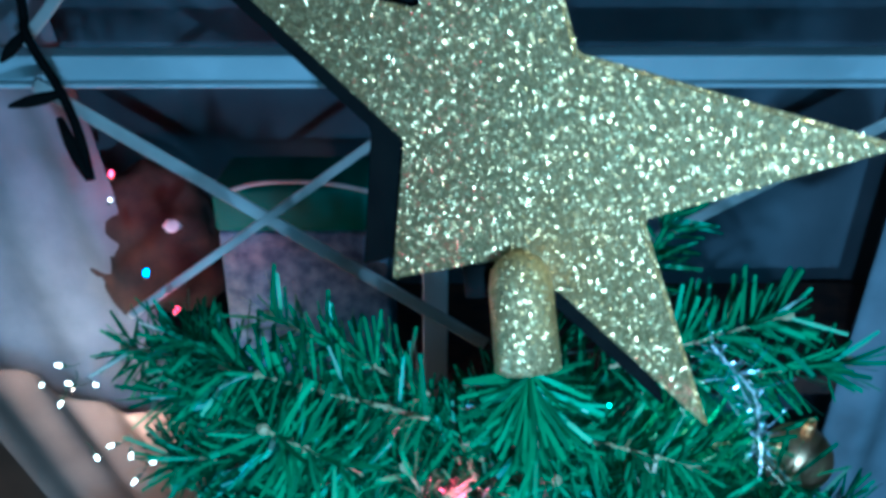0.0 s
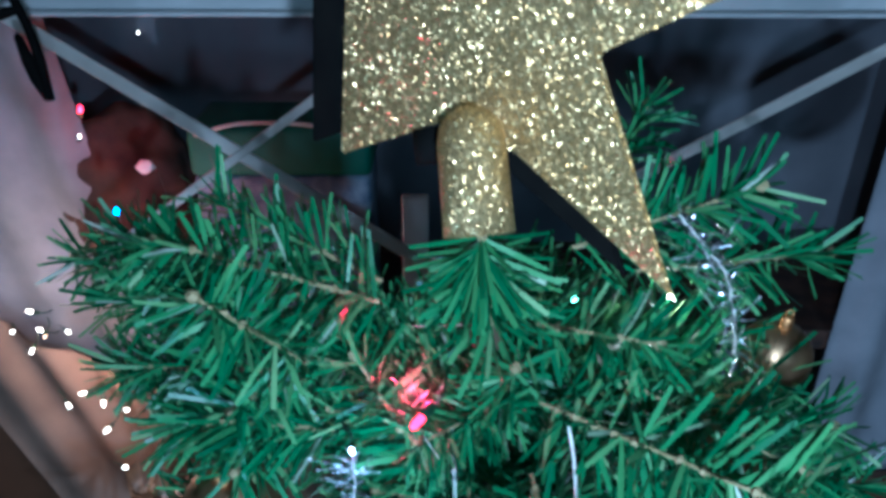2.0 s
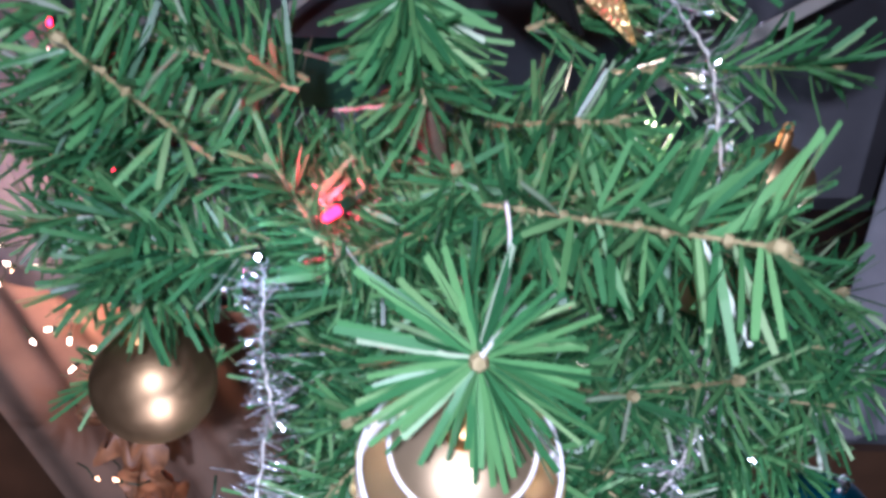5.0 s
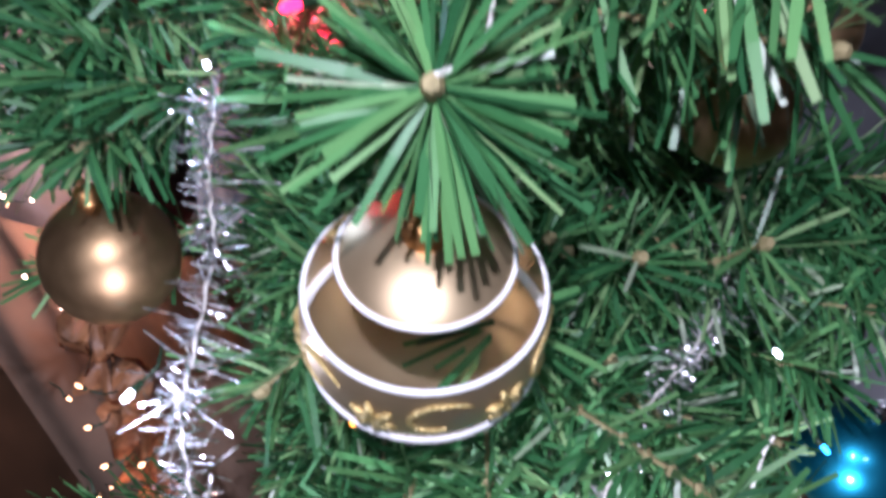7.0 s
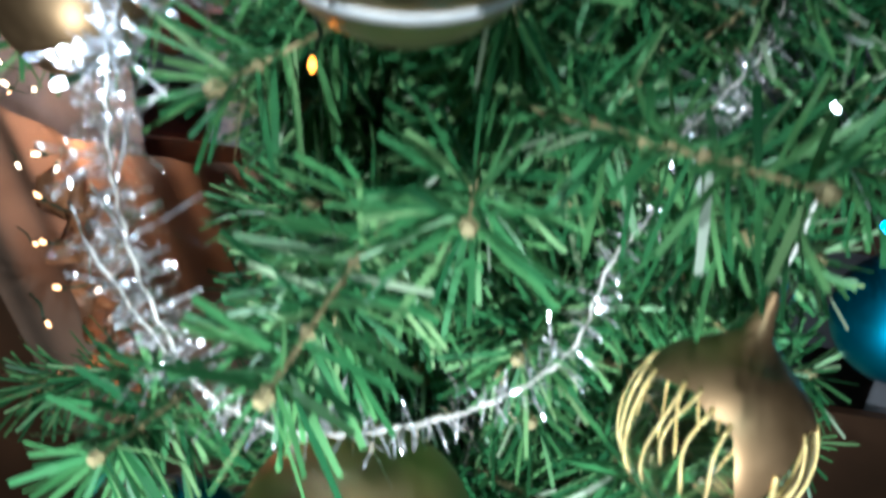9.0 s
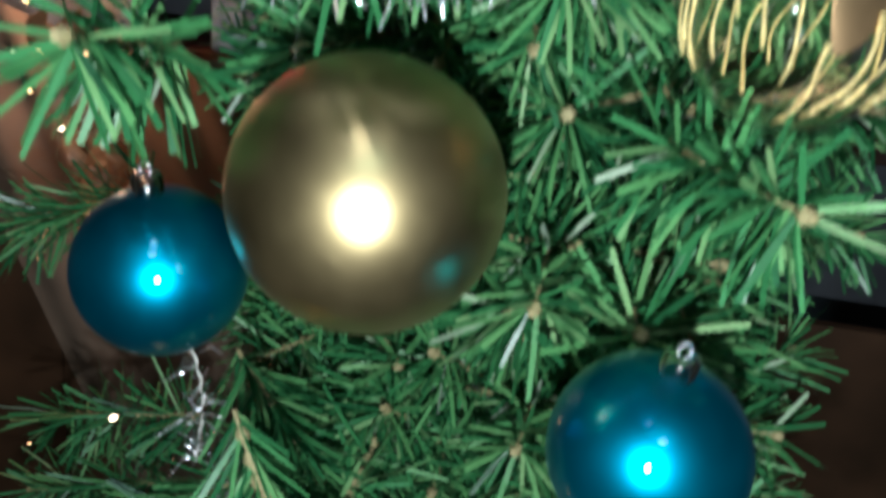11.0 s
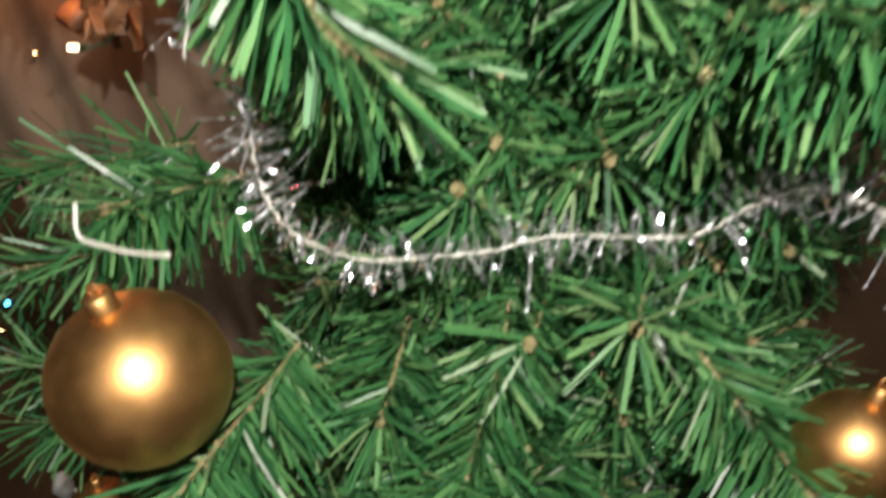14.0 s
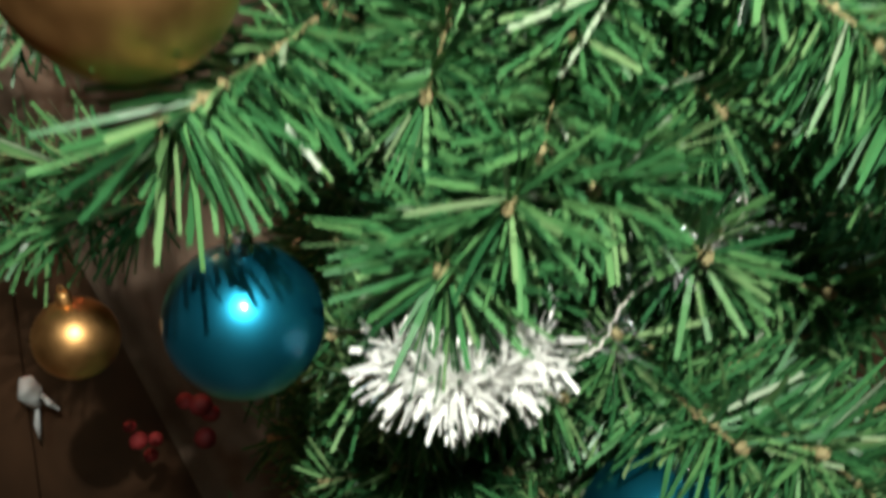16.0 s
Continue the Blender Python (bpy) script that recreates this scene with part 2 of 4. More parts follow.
# ---------------------------------------------------------------- behind the tree
def strip(name, a, b, width, thick, mat, parent=None, label=""):
    """A flat lath from a to b, its broad side to the south."""
    a, b = Vector(a), Vector(b)
    d = b - a
    bm = box((-width / 2, -thick / 2, 0), (width / 2, thick / 2, d.length), 0.002)
    z = d.normalized()
    y = Vector((0, 1, 0))
    x = y.cross(z).normalized()
    y = z.cross(x)
    m = Matrix((x, y, z)).transposed().to_4x4()
    m.translation = a
    bmesh.ops.transform(bm, matrix=m, verts=bm.verts)
    return part(name, bm, mat, parent, label, smooth=False)


def pleated(name, x0, x1, y, z0, z1, depth, folds, mat, label, category, lean=0.0, kind="", ragged=0.0):
    """Hanging cloth in folds, with a thickness."""
    verts, faces = [], []
    nx, nz = folds * 10, 14
    for back in (0, 0.004):
        for j in range(nz + 1):
            v = j / nz
            for i in range(nx + 1):
                u = i / nx
                w = math.sin(u * folds * math.tau + 1.3 * math.sin(v * 3 + u * 5)) * depth * (0.6 + 0.4 * noise.noise((u * 4, v * 3, 0.5)))
                verts.append((x0 + (x1 - x0) * u + lean * (v - 0.5), y + w + back, z0 + (z1 - z0 - ragged * (0.5 + noise.noise((u * 2.3, 0.7, 2.0)) + 0.5 * u)) * v))
    k = (nx + 1) * (nz + 1)
    for j in range(nz):
        for i in range(nx):
            a = j * (nx + 1) + i
            faces += [(a, a + 1, a + nx + 2, a + nx + 1), (k + a + 1, k + a, k + a + nx + 1, k + a + nx + 2)]
    return tagged(finish(name, verts, faces, mat), label, category, kind=kind)


# window with a grey blind behind its white frame
win = tagged(new("window_1"), "white-framed window with a drawn grey blind", "window", kind="structure")
pleated("roller_blind", -1.3, 1.5, 1.30, 0.599, 2.499, 0.006, 26, GREY, "dull grey cloth blind drawn across the window", "blind")
rail_z = 1.548
part("window_rail", box((-1.3, 0.855, rail_z - 0.014), (1.6, 0.90, rail_z + 0.012), 0.003), PAINT, win, "white painted horizontal rail", False)
part("window_rail", box((-1.3, 0.845, rail_z - 0.019), (1.6, 0.905, rail_z - 0.0145), 0.001), PAINT, win, "", False)
for x in (-1.3, 1.58):
    part("window_jamb", box((x, 0.856, 0.6), (x + 0.05, 0.90, 2.1), 0.004), PAINT, win, "", False)
part("window_sill", box((-1.31, 0.95, 0.56), (1.64, 1.28, 0.599), 0.004), PAINT, win, "", False)

# crossed laths of a folding rack
rack = thing("lattice_rack", (-0.1779, 0.8, 1.404), "pale crossed laths of a folding rack before the window", "rack")
inv = rack.matrix_world.inverted()
for a, b, w in (((-0.4142, 0.84, 1.535), (0.0512, 0.8, 1.248), 0.015), ((-0.0453, 0.815, 1.497), (-0.354, 0.825, 1.271), 0.010),
                ((0.5078, 0.8, 1.542), (0.2202, 0.8, 1.375), 0.013), ((-0.356, 0.83, 1.636), (-0.417, 0.84, 1.575), 0.012)):
    strip("lath", inv @ Vector(a), inv @ Vector(b), w, 0.005, LATH, rack)
strip("upright", inv @ Vector((-0.0061, 0.86, 1.332)), inv @ Vector((-0.0076, 0.86, 0.9518)), 0.03, 0.01, PAINT, rack)

# boxes and bags on the shelf behind the rack
shelf_z = 1.094
tagged(part("shelf_board", box((-0.75, 0.96, shelf_z - 0.03), (0.9, 1.24, shelf_z), 0.003), DARKBROWN, None, "", False), "dark brown shelf board under the window", "shelf", kind="structure")
gx0, gx1 = -0.279, -0.0632
gz = 1.319
bag = thing("gift_bag", ((gx0 + gx1) / 2, 0.98, shelf_z), "blue and white patterned bag with a green top", "bag")
hw = (gx1 - gx0) / 2
part("bag_body", box((-hw, -0.03, 0), (hw, 0.08, gz - shelf_z), 0.006), BLUEBAG, bag)
part("bag_top", box((-hw * 1.02, -0.035, gz - shelf_z + 0.001), (hw * 1.02, 0.085, gz - shelf_z + 0.062), 0.008), GREENBOX, bag, "dark green flap")
tube("bag_handle", spline([(-hw * 0.9, -0.038, gz - shelf_z + 0.055), (-hw * 0.4, -0.045, gz - shelf_z + 0.071), (hw * 0.3, -0.045, gz - shelf_z + 0.071), (hw * 0.9, -0.038, gz - shelf_z + 0.055)]), 0.003, LATH, bag)


def lump(name, r, mat, seed, squash=(1, 1, 1), parent=None, label=""):
    bm = bmesh.new()
    bmesh.ops.create_icosphere(bm, subdivisions=4, radius=1)
    for v in bm.verts:
        k = 1 + 0.28 * noise.noise(v.co * 1.7 + Vector((seed, 0, 0))) + 0.10 * noise.noise(v.co * 5 + Vector((0, seed, 0)))
        v.co = Vector((v.co[i] * k * r * squash[i] for i in range(3)))
    return part(name, bm, mat, parent, label)


heap = lump("cloth", 0.10, DARKBROWN, 3.1, (1.0, 0.7, 1.0))
heap.location = (-0.3846, 0.99, 1.286)
tagged(heap, "dark brown bundle of cloth beside the bag", "cloth bundle")
heap = lump("white_ornament", 0.010, PAINT, 5.1, (1.0, 0.4, 0.8))
heap.location = (-0.3163, 0.9, 1.35)
tagged(heap, "small white curved ornament on the dark cloth", "ornament")

# curtains
edge_a, edge_b = (-0.4137, 0.93, 1.479), (-0.3604, 0.93, 1.176)
slope = (edge_a[0] - edge_b[0]) / (edge_a[2] - edge_b[2])
mid_x = edge_a[0] + slope * (1.11 - edge_a[2])
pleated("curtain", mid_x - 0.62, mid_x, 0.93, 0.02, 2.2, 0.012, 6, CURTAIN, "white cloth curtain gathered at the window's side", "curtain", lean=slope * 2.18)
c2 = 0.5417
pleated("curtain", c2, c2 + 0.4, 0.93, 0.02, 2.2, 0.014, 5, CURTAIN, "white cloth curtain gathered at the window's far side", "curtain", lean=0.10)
slab("panel_west", (-1.2, 0.888, 0.0), (-0.44, 0.903, 1.05), BROWN, "brown wooden panel low behind the tree", "panel")
pleated("throw", -0.375, 0.10, 0.865, 0.02, 1.19, 0.010, 6, TAWNY, "tawny brown cloth hanging before the curtain", "cloth", lean=-0.5, ragged=0.07)
slab("panel_east", (-0.438, 0.890, 0.0), (0.9, 0.905, 0.90), BROWN, "brown wooden panel low behind the tree", "panel")
# fixture added out of view round the ambient area light
lamp_body = thing("added_ceiling_lamp", (0.3, -1.2, 2.5), "round white ceiling lamp added out of view, dimly lit for ambient light", "ceiling lamp")
v, f = lathe([(0.0001, -0.05), (0.12, -0.045), (0.17, -0.03), (0.18, -0.012)], 32)
finish("diffuser", v, f, glow("dim_diffuser", (0.9, 0.95, 1.0), 1.5), lamp_body, "white diffuser")
v, f = lathe([(0.18, -0.012), (0.19, -0.012), (0.19, 0.0), (0.0001, 0.0)], 32)
finish("rim", v, f, PAINT, lamp_body, "white metal rim")


# ---------------------------------------------------------------- the tree
def add_needle(V, F, root, way, length, width, curl, roll):
    """One flat PVC needle: three joints, a slight curl and a fold."""
    way = way.normalized()
    side = way.cross(Vector((0.21, 0.35, 0.91))).normalized()
    side = Matrix.Rotation(roll, 3, way) @ side
    up = side.cross(way)
    k = len(V)
    for s, w in ((0.0, 0.55), (0.5, 1.0), (1.0, 0.75)):
        c = root + way * (length * s) + up * (curl * length * s * s)
        V.append(c - side * (width * w / 2))
        V.append(c + side * (width * w / 2))
    F.append((k, k + 1, k + 3, k + 2))
    F.append((k + 2, k + 3, k + 5, k + 4))


def sprig(V, F, VT, FT, a, b, rng, needles=120, length=0.040, width=0.0021, sag=0.0, lo=0.35, hi=0.95, droop=0.28):
    """A twig from a to b, bristling with needles that lean towards its tip."""
    a, b = Vector(a), Vector(b)
    d = (b - a).normalized()
    u = d.cross(Vector((0.1, 0.2, 0.97))).normalized()
    w = d.cross(u)
    mid = (a + b) / 2 + Vector((0, 0, sag))
    tube_data([a, mid, b], [0.0012, 0.0010, 0.0008], 5, VT, FT)
    tube_data([b - d * 0.002, b + d * 0.001, b + d * 0.004], [0.0017, 0.0030, 0.0019], 6, VT, FT)
    step = 0.011
    for i in range(1, int((b - a).length / step)):
        if rng.random() < 0.6:
            p = a.lerp(b, i * step / (b - a).length)
            tube_data([p - d * 0.0016, p, p + d * 0.0018], [0.0011, 0.0025, 0.0013], 5, VT, FT)
    for i in range(needles):
        t = (i + rng.random()) / needles
        p = a * (1 - t) ** 2 + mid * (2 * t * (1 - t)) + b * t * t if sag else a.lerp(b, t)
        ang = rng.uniform(0, math.tau)
        out = u * math.cos(ang) + w * math.sin(ang)
        lean = rng.uniform(lo, hi) * (1.0 if t < 0.85 else rng.uniform(0.6, 2.2))
        add_needle(V, F, p, out + d * lean + Vector((0, 0, -droop)), length * rng.uniform(0.7, 1.12) * (1.0 - 0.12 * t), width * rng.uniform(0.75, 1.25), rng.uniform(-0.16, 0.16), rng.uniform(0, math.pi))


def bough_mesh(name, seed, reach):
    """A bough along +x with twigs to both sides: the stem first, then twigs, then needles."""
    rng = random.Random(seed)
    V, F, VT, FT = [], [], [], []
    twigs = max(3, round(reach / 0.026))
    stem = [Vector((reach * t, 0.06 * reach * math.sin(t * 5 + seed), 0.1 * reach * t * t)) for t in np.linspace(0, 1, 7)]
    tube_data(stem, [0.0026, 0.0024, 0.0022, 0.0019, 0.0016, 0.0013, 0.0010], 6, VT, FT)
    sprig(V, F, VT, FT, stem[3], stem[6], rng, 55 + int(reach * 450), 0.040, 0.0020)
    for i in range(twigs):
        t = 0.15 + 0.72 * i / (twigs - 1)
        p = stem[0].lerp(stem[6], t)
        p.z = 0.1 * reach * t * t
        s = 1 if i % 2 else -1
        way = Vector((rng.uniform(0.45, 0.9), s * rng.uniform(0.6, 1.0), rng.uniform(-0.25, 0.55))).normalized()
        sprig(V, F, VT, FT, p, p + way * rng.uniform(0.045, 0.085), rng, 105, 0.038, 0.0020)
    k = len(VT)
    me = bpy.data.meshes.new(name)
    me.from_pydata([tuple(v) for v in VT + V], [], FT + [tuple(i + k for i in f) for f in F])
    me.materials.append(TWIG)
    me.materials.append(NEEDLE)
    me.polygons.foreach_set("material_index", [0] * len(FT) + [1] * len(F))
    me.update()
    return me


def axis(z):
    """The trunk's centre at a height."""
    return Vector((0.045 + 0.03 * (1.5 - z), 0.345 + 0.30 * (1.5 - max(z, 0.8 + 0.06 * math.sin(z * 2))), z))


tree = thing("christmas_tree", (*axis(0.0).xy, 0.0), "green artificial Christmas tree hung with baubles, tinsel and lights", "Christmas tree")
tinv = tree.matrix_world.inverted()
tube("trunk", [tinv @ axis(z) for z in np.linspace(0.0, 1.53, 12)], [0.019 - 0.012 * i / 11 for i in range(12)], BARK, tree, "brown metal pole", 10)
for a in (0.4, 2.5, 4.6):
    tube("stand_leg", [Vector((0, 0, 0.13)), Vector((0.22 * math.cos(a), 0.22 * math.sin(a), 0.03)), Vector((0.28 * math.cos(a), 0.28 * math.sin(a), 0.007))], 0.007, BARK, tree, "dark metal leg", 8)

SIZES = (0.05, 0.08, 0.12, 0.17, 0.23)
BOUGHS = [[bough_mesh("bough", 10 * i + s, r) for s in range(3)] for i, r in enumerate(SIZES)]


def reach_at(z, azimuth):
    """How far the boughs reach: flatter to the south, where they were pushed back, and bare to the low west."""
    s = math.sin(radians(azimuth))
    r = 0.040 + 0.10 * (1.5 - z)
    r *= 1 + 0.95 * s * s
    if s > 0.3 and 1.0 < z < 1.45:
        r *= 1.4
    if math.cos(radians(azimuth)) < -0.2:
        r = 0.09 + 0.2 * (1.5 - z)
    if s < -0.08 and 0.40 < z < 0.90:
        r *= 0.4
    if s < -0.12 and 0.90 <= z < 1.45:
        r *= 0.55
    return r


def bough(z, azimuth, rise, reach, variant, roll=0.0):
    """Azimuth 0 looks south, towards the room."""
    i = min(range(len(SIZES)), key=lambda k: abs(SIZES[k] - reach))
    ob = new("bough", BOUGHS[i][variant % 3])
    ob.parent = tree
    k = min(1.25, max(0.85, reach / SIZES[i]))
    ob.matrix_basis = Matrix.Translation(tinv @ axis(z)) @ Matrix.Rotation(radians(azimuth - 90), 4, "Z") @ Matrix.Rotation(radians(-rise), 4, "Y") @ Matrix.Rotation(radians(roll), 4, "X") @ Matrix.Scale(k, 4)
    return ob


# where boughs were pushed aside to hang a bauble
CLEAR = [((0.150, 0.300, 1.430), 0.055), ((0.056, 0.30, 1.17), 0.06)]
rng = random.Random(11)
tier, turn = 1.42, 0.0
while tier > 0.20:
    near = tier > 0.45
    count = 10 if near else 9
    for i in range(count):
        az = turn + 360 * i / count + rng.uniform(-9, 9)
        way = Vector((math.sin(radians(az)), -math.cos(radians(az)), 0.15)) * (reach_at(tier, az) + 0.03)
        if any((axis(tier) + way * k - Vector(c)).length < r for c, r in CLEAR for k in (0.4, 0.7, 1.0)):
            continue
        bough(tier + rng.uniform(-0.02, 0.02), az, rng.uniform(-5, 18), reach_at(tier, az) * rng.uniform(0.80, 1.0), rng.randrange(3), rng.uniform(-40, 40))
    turn += 17
    tier -= 0.05 if near else 0.085


def placed_sprig(a, b, seed, needles=130, length=0.042, width=0.0022, sag=0.0, lo=0.35, hi=0.95, droop=0.28):
    """A twig of its own at a given place."""
    V, F, VT, FT = [], [], [], []
    sprig(V, F, VT, FT, tinv @ Vector(a), tinv @ Vector(b), random.Random(seed), needles, length, width, sag, lo, hi, droop)
    k = len(VT)
    return finish("twig", VT + V, FT + [tuple(i + k for i in f) for f in F], [TWIG, NEEDLE], tree, smooth=False, idx=[0] * len(FT) + [1] * len(F))


# base, tip, needles, their length, lean (least, most), droop
SPRIGS = [
    # round the topper's foot
    ((0.042, 0.316, 1.518), (0.04, 0.315, 1.539), 150, 0.036, -0.6, 0.15, 0.30),
    ((0.046, 0.32, 1.492), (0.042, 0.32, 1.521), 120, 0.036, -0.3, 0.4, 0.30),
    ((-0.006, 0.364, 1.491), (-0.092, 0.391, 1.523), 130, 0.030, 0.3, 0.8, -0.25),
    ((-0.006, 0.342, 1.492), (-0.103, 0.337, 1.526), 150, 0.034, 0.2, 0.7, 0.2),
    ((-0.04, 0.33, 1.466), (-0.078, 0.299, 1.518), 150, 0.034, 0.2, 0.7, 0.2),
    ((0.085, 0.353, 1.515), (0.165, 0.346, 1.549), 150, 0.034, 0.3, 0.8, -0.1),
    ((0.109, 0.436, 1.504), (0.139, 0.459, 1.553), 120, 0.034, 0.2, 0.8, 0.0),
    ((0.119, 0.366, 1.496), (0.225, 0.387, 1.496), 110, 0.034, 0.3, 0.9, 0.1),
    ((0.07, 0.345, 1.478), (0.117, 0.307, 1.491), 110, 0.034, 0.3, 0.9, 0.2),
    ((0.069, 0.312, 1.456), (0.144, 0.216, 1.483), 150, 0.038, 0.25, 0.8, 0.2),
    ((0.053, 0.344, 1.43), (0.058, 0.327, 1.464), 110, 0.034, -0.3, 0.6, 0.2),
    ((-0.011, 0.36, 1.439), (-0.062, 0.383, 1.486), 130, 0.034, 0.2, 0.8, 0.1),
    ((-0.031, 0.339, 1.419), (-0.094, 0.341, 1.423), 130, 0.034, 0.2, 0.8, 0.2),
    ((0.019, 0.313, 1.412), (-0.018, 0.338, 1.463), 110, 0.034, 0.2, 0.8, 0.2),
    # the fan above the banded bauble
    ((0.062, 0.278, 1.443), (0.066, 0.202, 1.455), 50, 0.034, 0.0, 0.5, 0.35),
    ((0.066, 0.209, 1.453), (0.066, 0.198, 1.457), 110, 0.0385, -0.3, 0.45, 0.75),
    ((0.112, 0.33, 1.455), (0.17, 0.267, 1.456), 130, 0.044, 0.1, 0.6, 0.35),
    ((-0.04, 0.372, 1.445), (-0.079, 0.333, 1.436), 130, 0.038, 0.1, 0.7, 0.3),
    ((-0.05, 0.38, 1.411), (-0.083, 0.337, 1.394), 120, 0.038, 0.1, 0.7, 0.3),
    # below the banded bauble
    ((0.088, 0.321, 1.318), (0.163, 0.224, 1.326), 170, 0.036, 0.1, 0.6, 0.30),
    ((0.081, 0.321, 1.302), (0.085, 0.239, 1.301), 130, 0.040, 0.1, 0.7, 0.35),
    ((0.056, 0.29, 1.284), (0.044, 0.203, 1.265), 140, 0.038, 0.1, 0.6, 0.30),
    ((0.145, 0.331, 1.182), (0.179, 0.259, 1.18), 150, 0.036, 0.1, 0.6, 0.3),
    ((-0.016, 0.298, 1.198), (-0.024, 0.245, 1.204), 120, 0.038, 0.1, 0.6, 0.5),
    # lower boughs: stems that hang or reach aside, needles leaning along them
    ((-0.027, 0.3874, 1.0385), (0.027, 0.3529, 0.998), 130, 0.045, 0.2, 0.8, 0.6),
    ((0.057, 0.4189, 1.0205), (0.0255, 0.3664, 0.9935), 110, 0.045, 0.2, 0.8, 0.6),
    ((0.123, 0.4174, 1.0415), (0.1665, 0.3559, 1.016), 130, 0.048, 0.2, 0.8, 0.6),
    ((0.1545, 0.3349, 1.0295), (0.2115, 0.3004, 1.0325), 170, 0.046, 0.0, 0.5, 0.9),
    ((0.1695, 0.3484, 1.017), (0.2085, 0.3094, 1.032), 120, 0.042, 0.0, 0.5, 0.9),
    ((0.129, 0.4354, 1.007), (0.189, 0.3844, 0.968), 140, 0.045, 0.1, 0.7, 0.6),
    ((-0.036, 0.4279, 0.9335), (-0.0765, 0.3739, 0.929), 130, 0.045, 0.1, 0.6, 0.8),
    ((0.09, 0.4414, 0.914), (0.0885, 0.3874, 0.869), 140, 0.042, 0.5, 1.1, 0.2),
    ((0.0885, 0.4069, 0.8645), (0.0795, 0.3559, 0.836), 130, 0.042, 0.5, 1.1, 0.2),
    ((0.0795, 0.3769, 0.827), (0.0705, 0.3334, 0.824), 110, 0.042, 0.4, 1.0, 0.2),
    ((0.0435, 0.4384, 0.8735), (0.0405, 0.3724, 0.848), 130, 0.042, 0.4, 1.0, 0.2),
    ((-0.0015, 0.3934, 0.8675), (-0.021, 0.3004, 0.848), 150, 0.045, 0.1, 0.6, 0.8),
    ((0.0045, 0.4309, 0.8405), (-0.0165, 0.3754, 0.8465), 110, 0.042, 0.2, 0.8, 0.6),
    ((0.1245, 0.4549, 0.9215), (0.1845, 0.3784, 0.875), 170, 0.045, 0.1, 0.7, 0.6),
    ((0.1845, 0.4024, 0.8735), (0.21, 0.3484, 0.854), 140, 0.048, 0.1, 0.6, 0.7),
    ((0.123, 0.4174, 0.821), (0.0975, 0.3529, 0.8255), 110, 0.042, 0.3, 0.9, 0.3),
    ((0.1305, 0.4474, 0.8585), (0.1455, 0.4039, 0.845), 110, 0.042, 0.3, 0.9, 0.4),
    ((0.063, 0.4219, 0.8105), (0.051, 0.3409, 0.7985), 130, 0.045, 0.2, 0.8, 0.5),
    ((0.051, 0.3784, 0.8045), (0.0525, 0.3379, 0.7985), 80, 0.048, -0.1, 0.5, 0.6),
    ((0.114, 0.4384, 0.8465), (0.1005, 0.3664, 0.8285), 120, 0.042, 0.3, 0.9, 0.3),
    ((0.1245, 0.4624, 0.719), (0.1665, 0.3694, 0.725), 140, 0.048, 0.1, 0.6, 0.4),
    ((0.219, 0.5434, 0.7505), (0.255, 0.4759, 0.7385), 120, 0.048, 0.1, 0.6, 0.4),
    ((0.1575, 0.4279, 0.7115), (0.1965, 0.3709, 0.725), 120, 0.048, 0.1, 0.6, 0.4),
    ((0.1065, 0.5164, 0.614), (0.0285, 0.4579, 0.6365), 120, 0.048, 0.1, 0.6, 0.3),
    # outer boughs to both sides of the banded bauble
    ((-0.096, 0.42, 1.465), (-0.172, 0.46, 1.468), 150, 0.038, 0.1, 0.8, 0.3),
    ((-0.094, 0.42, 1.441), (-0.179, 0.45, 1.432), 150, 0.038, 0.1, 0.8, 0.3),
    ((-0.092, 0.4, 1.418), (-0.177, 0.43, 1.394), 150, 0.038, 0.1, 0.8, 0.3),
    ((-0.073, 0.38, 1.403), (-0.139, 0.4, 1.372), 150, 0.038, 0.1, 0.8, 0.3),
    ((-0.142, 0.46, 1.446), (-0.217, 0.49, 1.441), 150, 0.038, 0.1, 0.8, 0.3),
    ((0.185, 0.4, 1.348), (0.24, 0.38, 1.354), 150, 0.038, 0.1, 0.8, 0.3),
    ((0.192, 0.39, 1.321), (0.247, 0.37, 1.327), 150, 0.038, 0.1, 0.8, 0.3),
    ((0.195, 0.4, 1.375), (0.251, 0.39, 1.382), 150, 0.038, 0.1, 0.8, 0.3),
    ((0.184, 0.38, 1.301), (0.233, 0.36, 1.298), 150, 0.038, 0.1, 0.8, 0.3),
    ((0.232, 0.41, 1.331), (0.283, 0.4, 1.326), 150, 0.038, 0.1, 0.8, 0.3),
    # behind, towards the window's side
    ((-0.09, 0.437, 1.422), (-0.164, 0.456, 1.427), 150, 0.034, 0.1, 0.8, 0.2),
    ((-0.1, 0.422, 1.391), (-0.179, 0.446, 1.383), 150, 0.034, 0.1, 0.8, 0.3),
    ((-0.073, 0.418, 1.325), (-0.155, 0.42, 1.296), 130, 0.036, 0.1, 0.8, 0.4),
    ((-0.1155, 0.5059, 1.0745), (-0.231, 0.5119, 1.034), 130, 0.048, 0.1, 0.8, 0.4),
    ((-0.0855, 0.4864, 0.9305), (-0.207, 0.5119, 0.893), 110, 0.045, 0.1, 0.8, 0.4),
    ((-0.0945, 0.4834, 0.8795), (-0.225, 0.5029, 0.83), 110, 0.045, 0.1, 0.8, 0.4),
    ((-0.117, 0.4879, 0.773), (-0.2205, 0.5104, 0.773), 110, 0.045, 0.1, 0.8, 0.4),
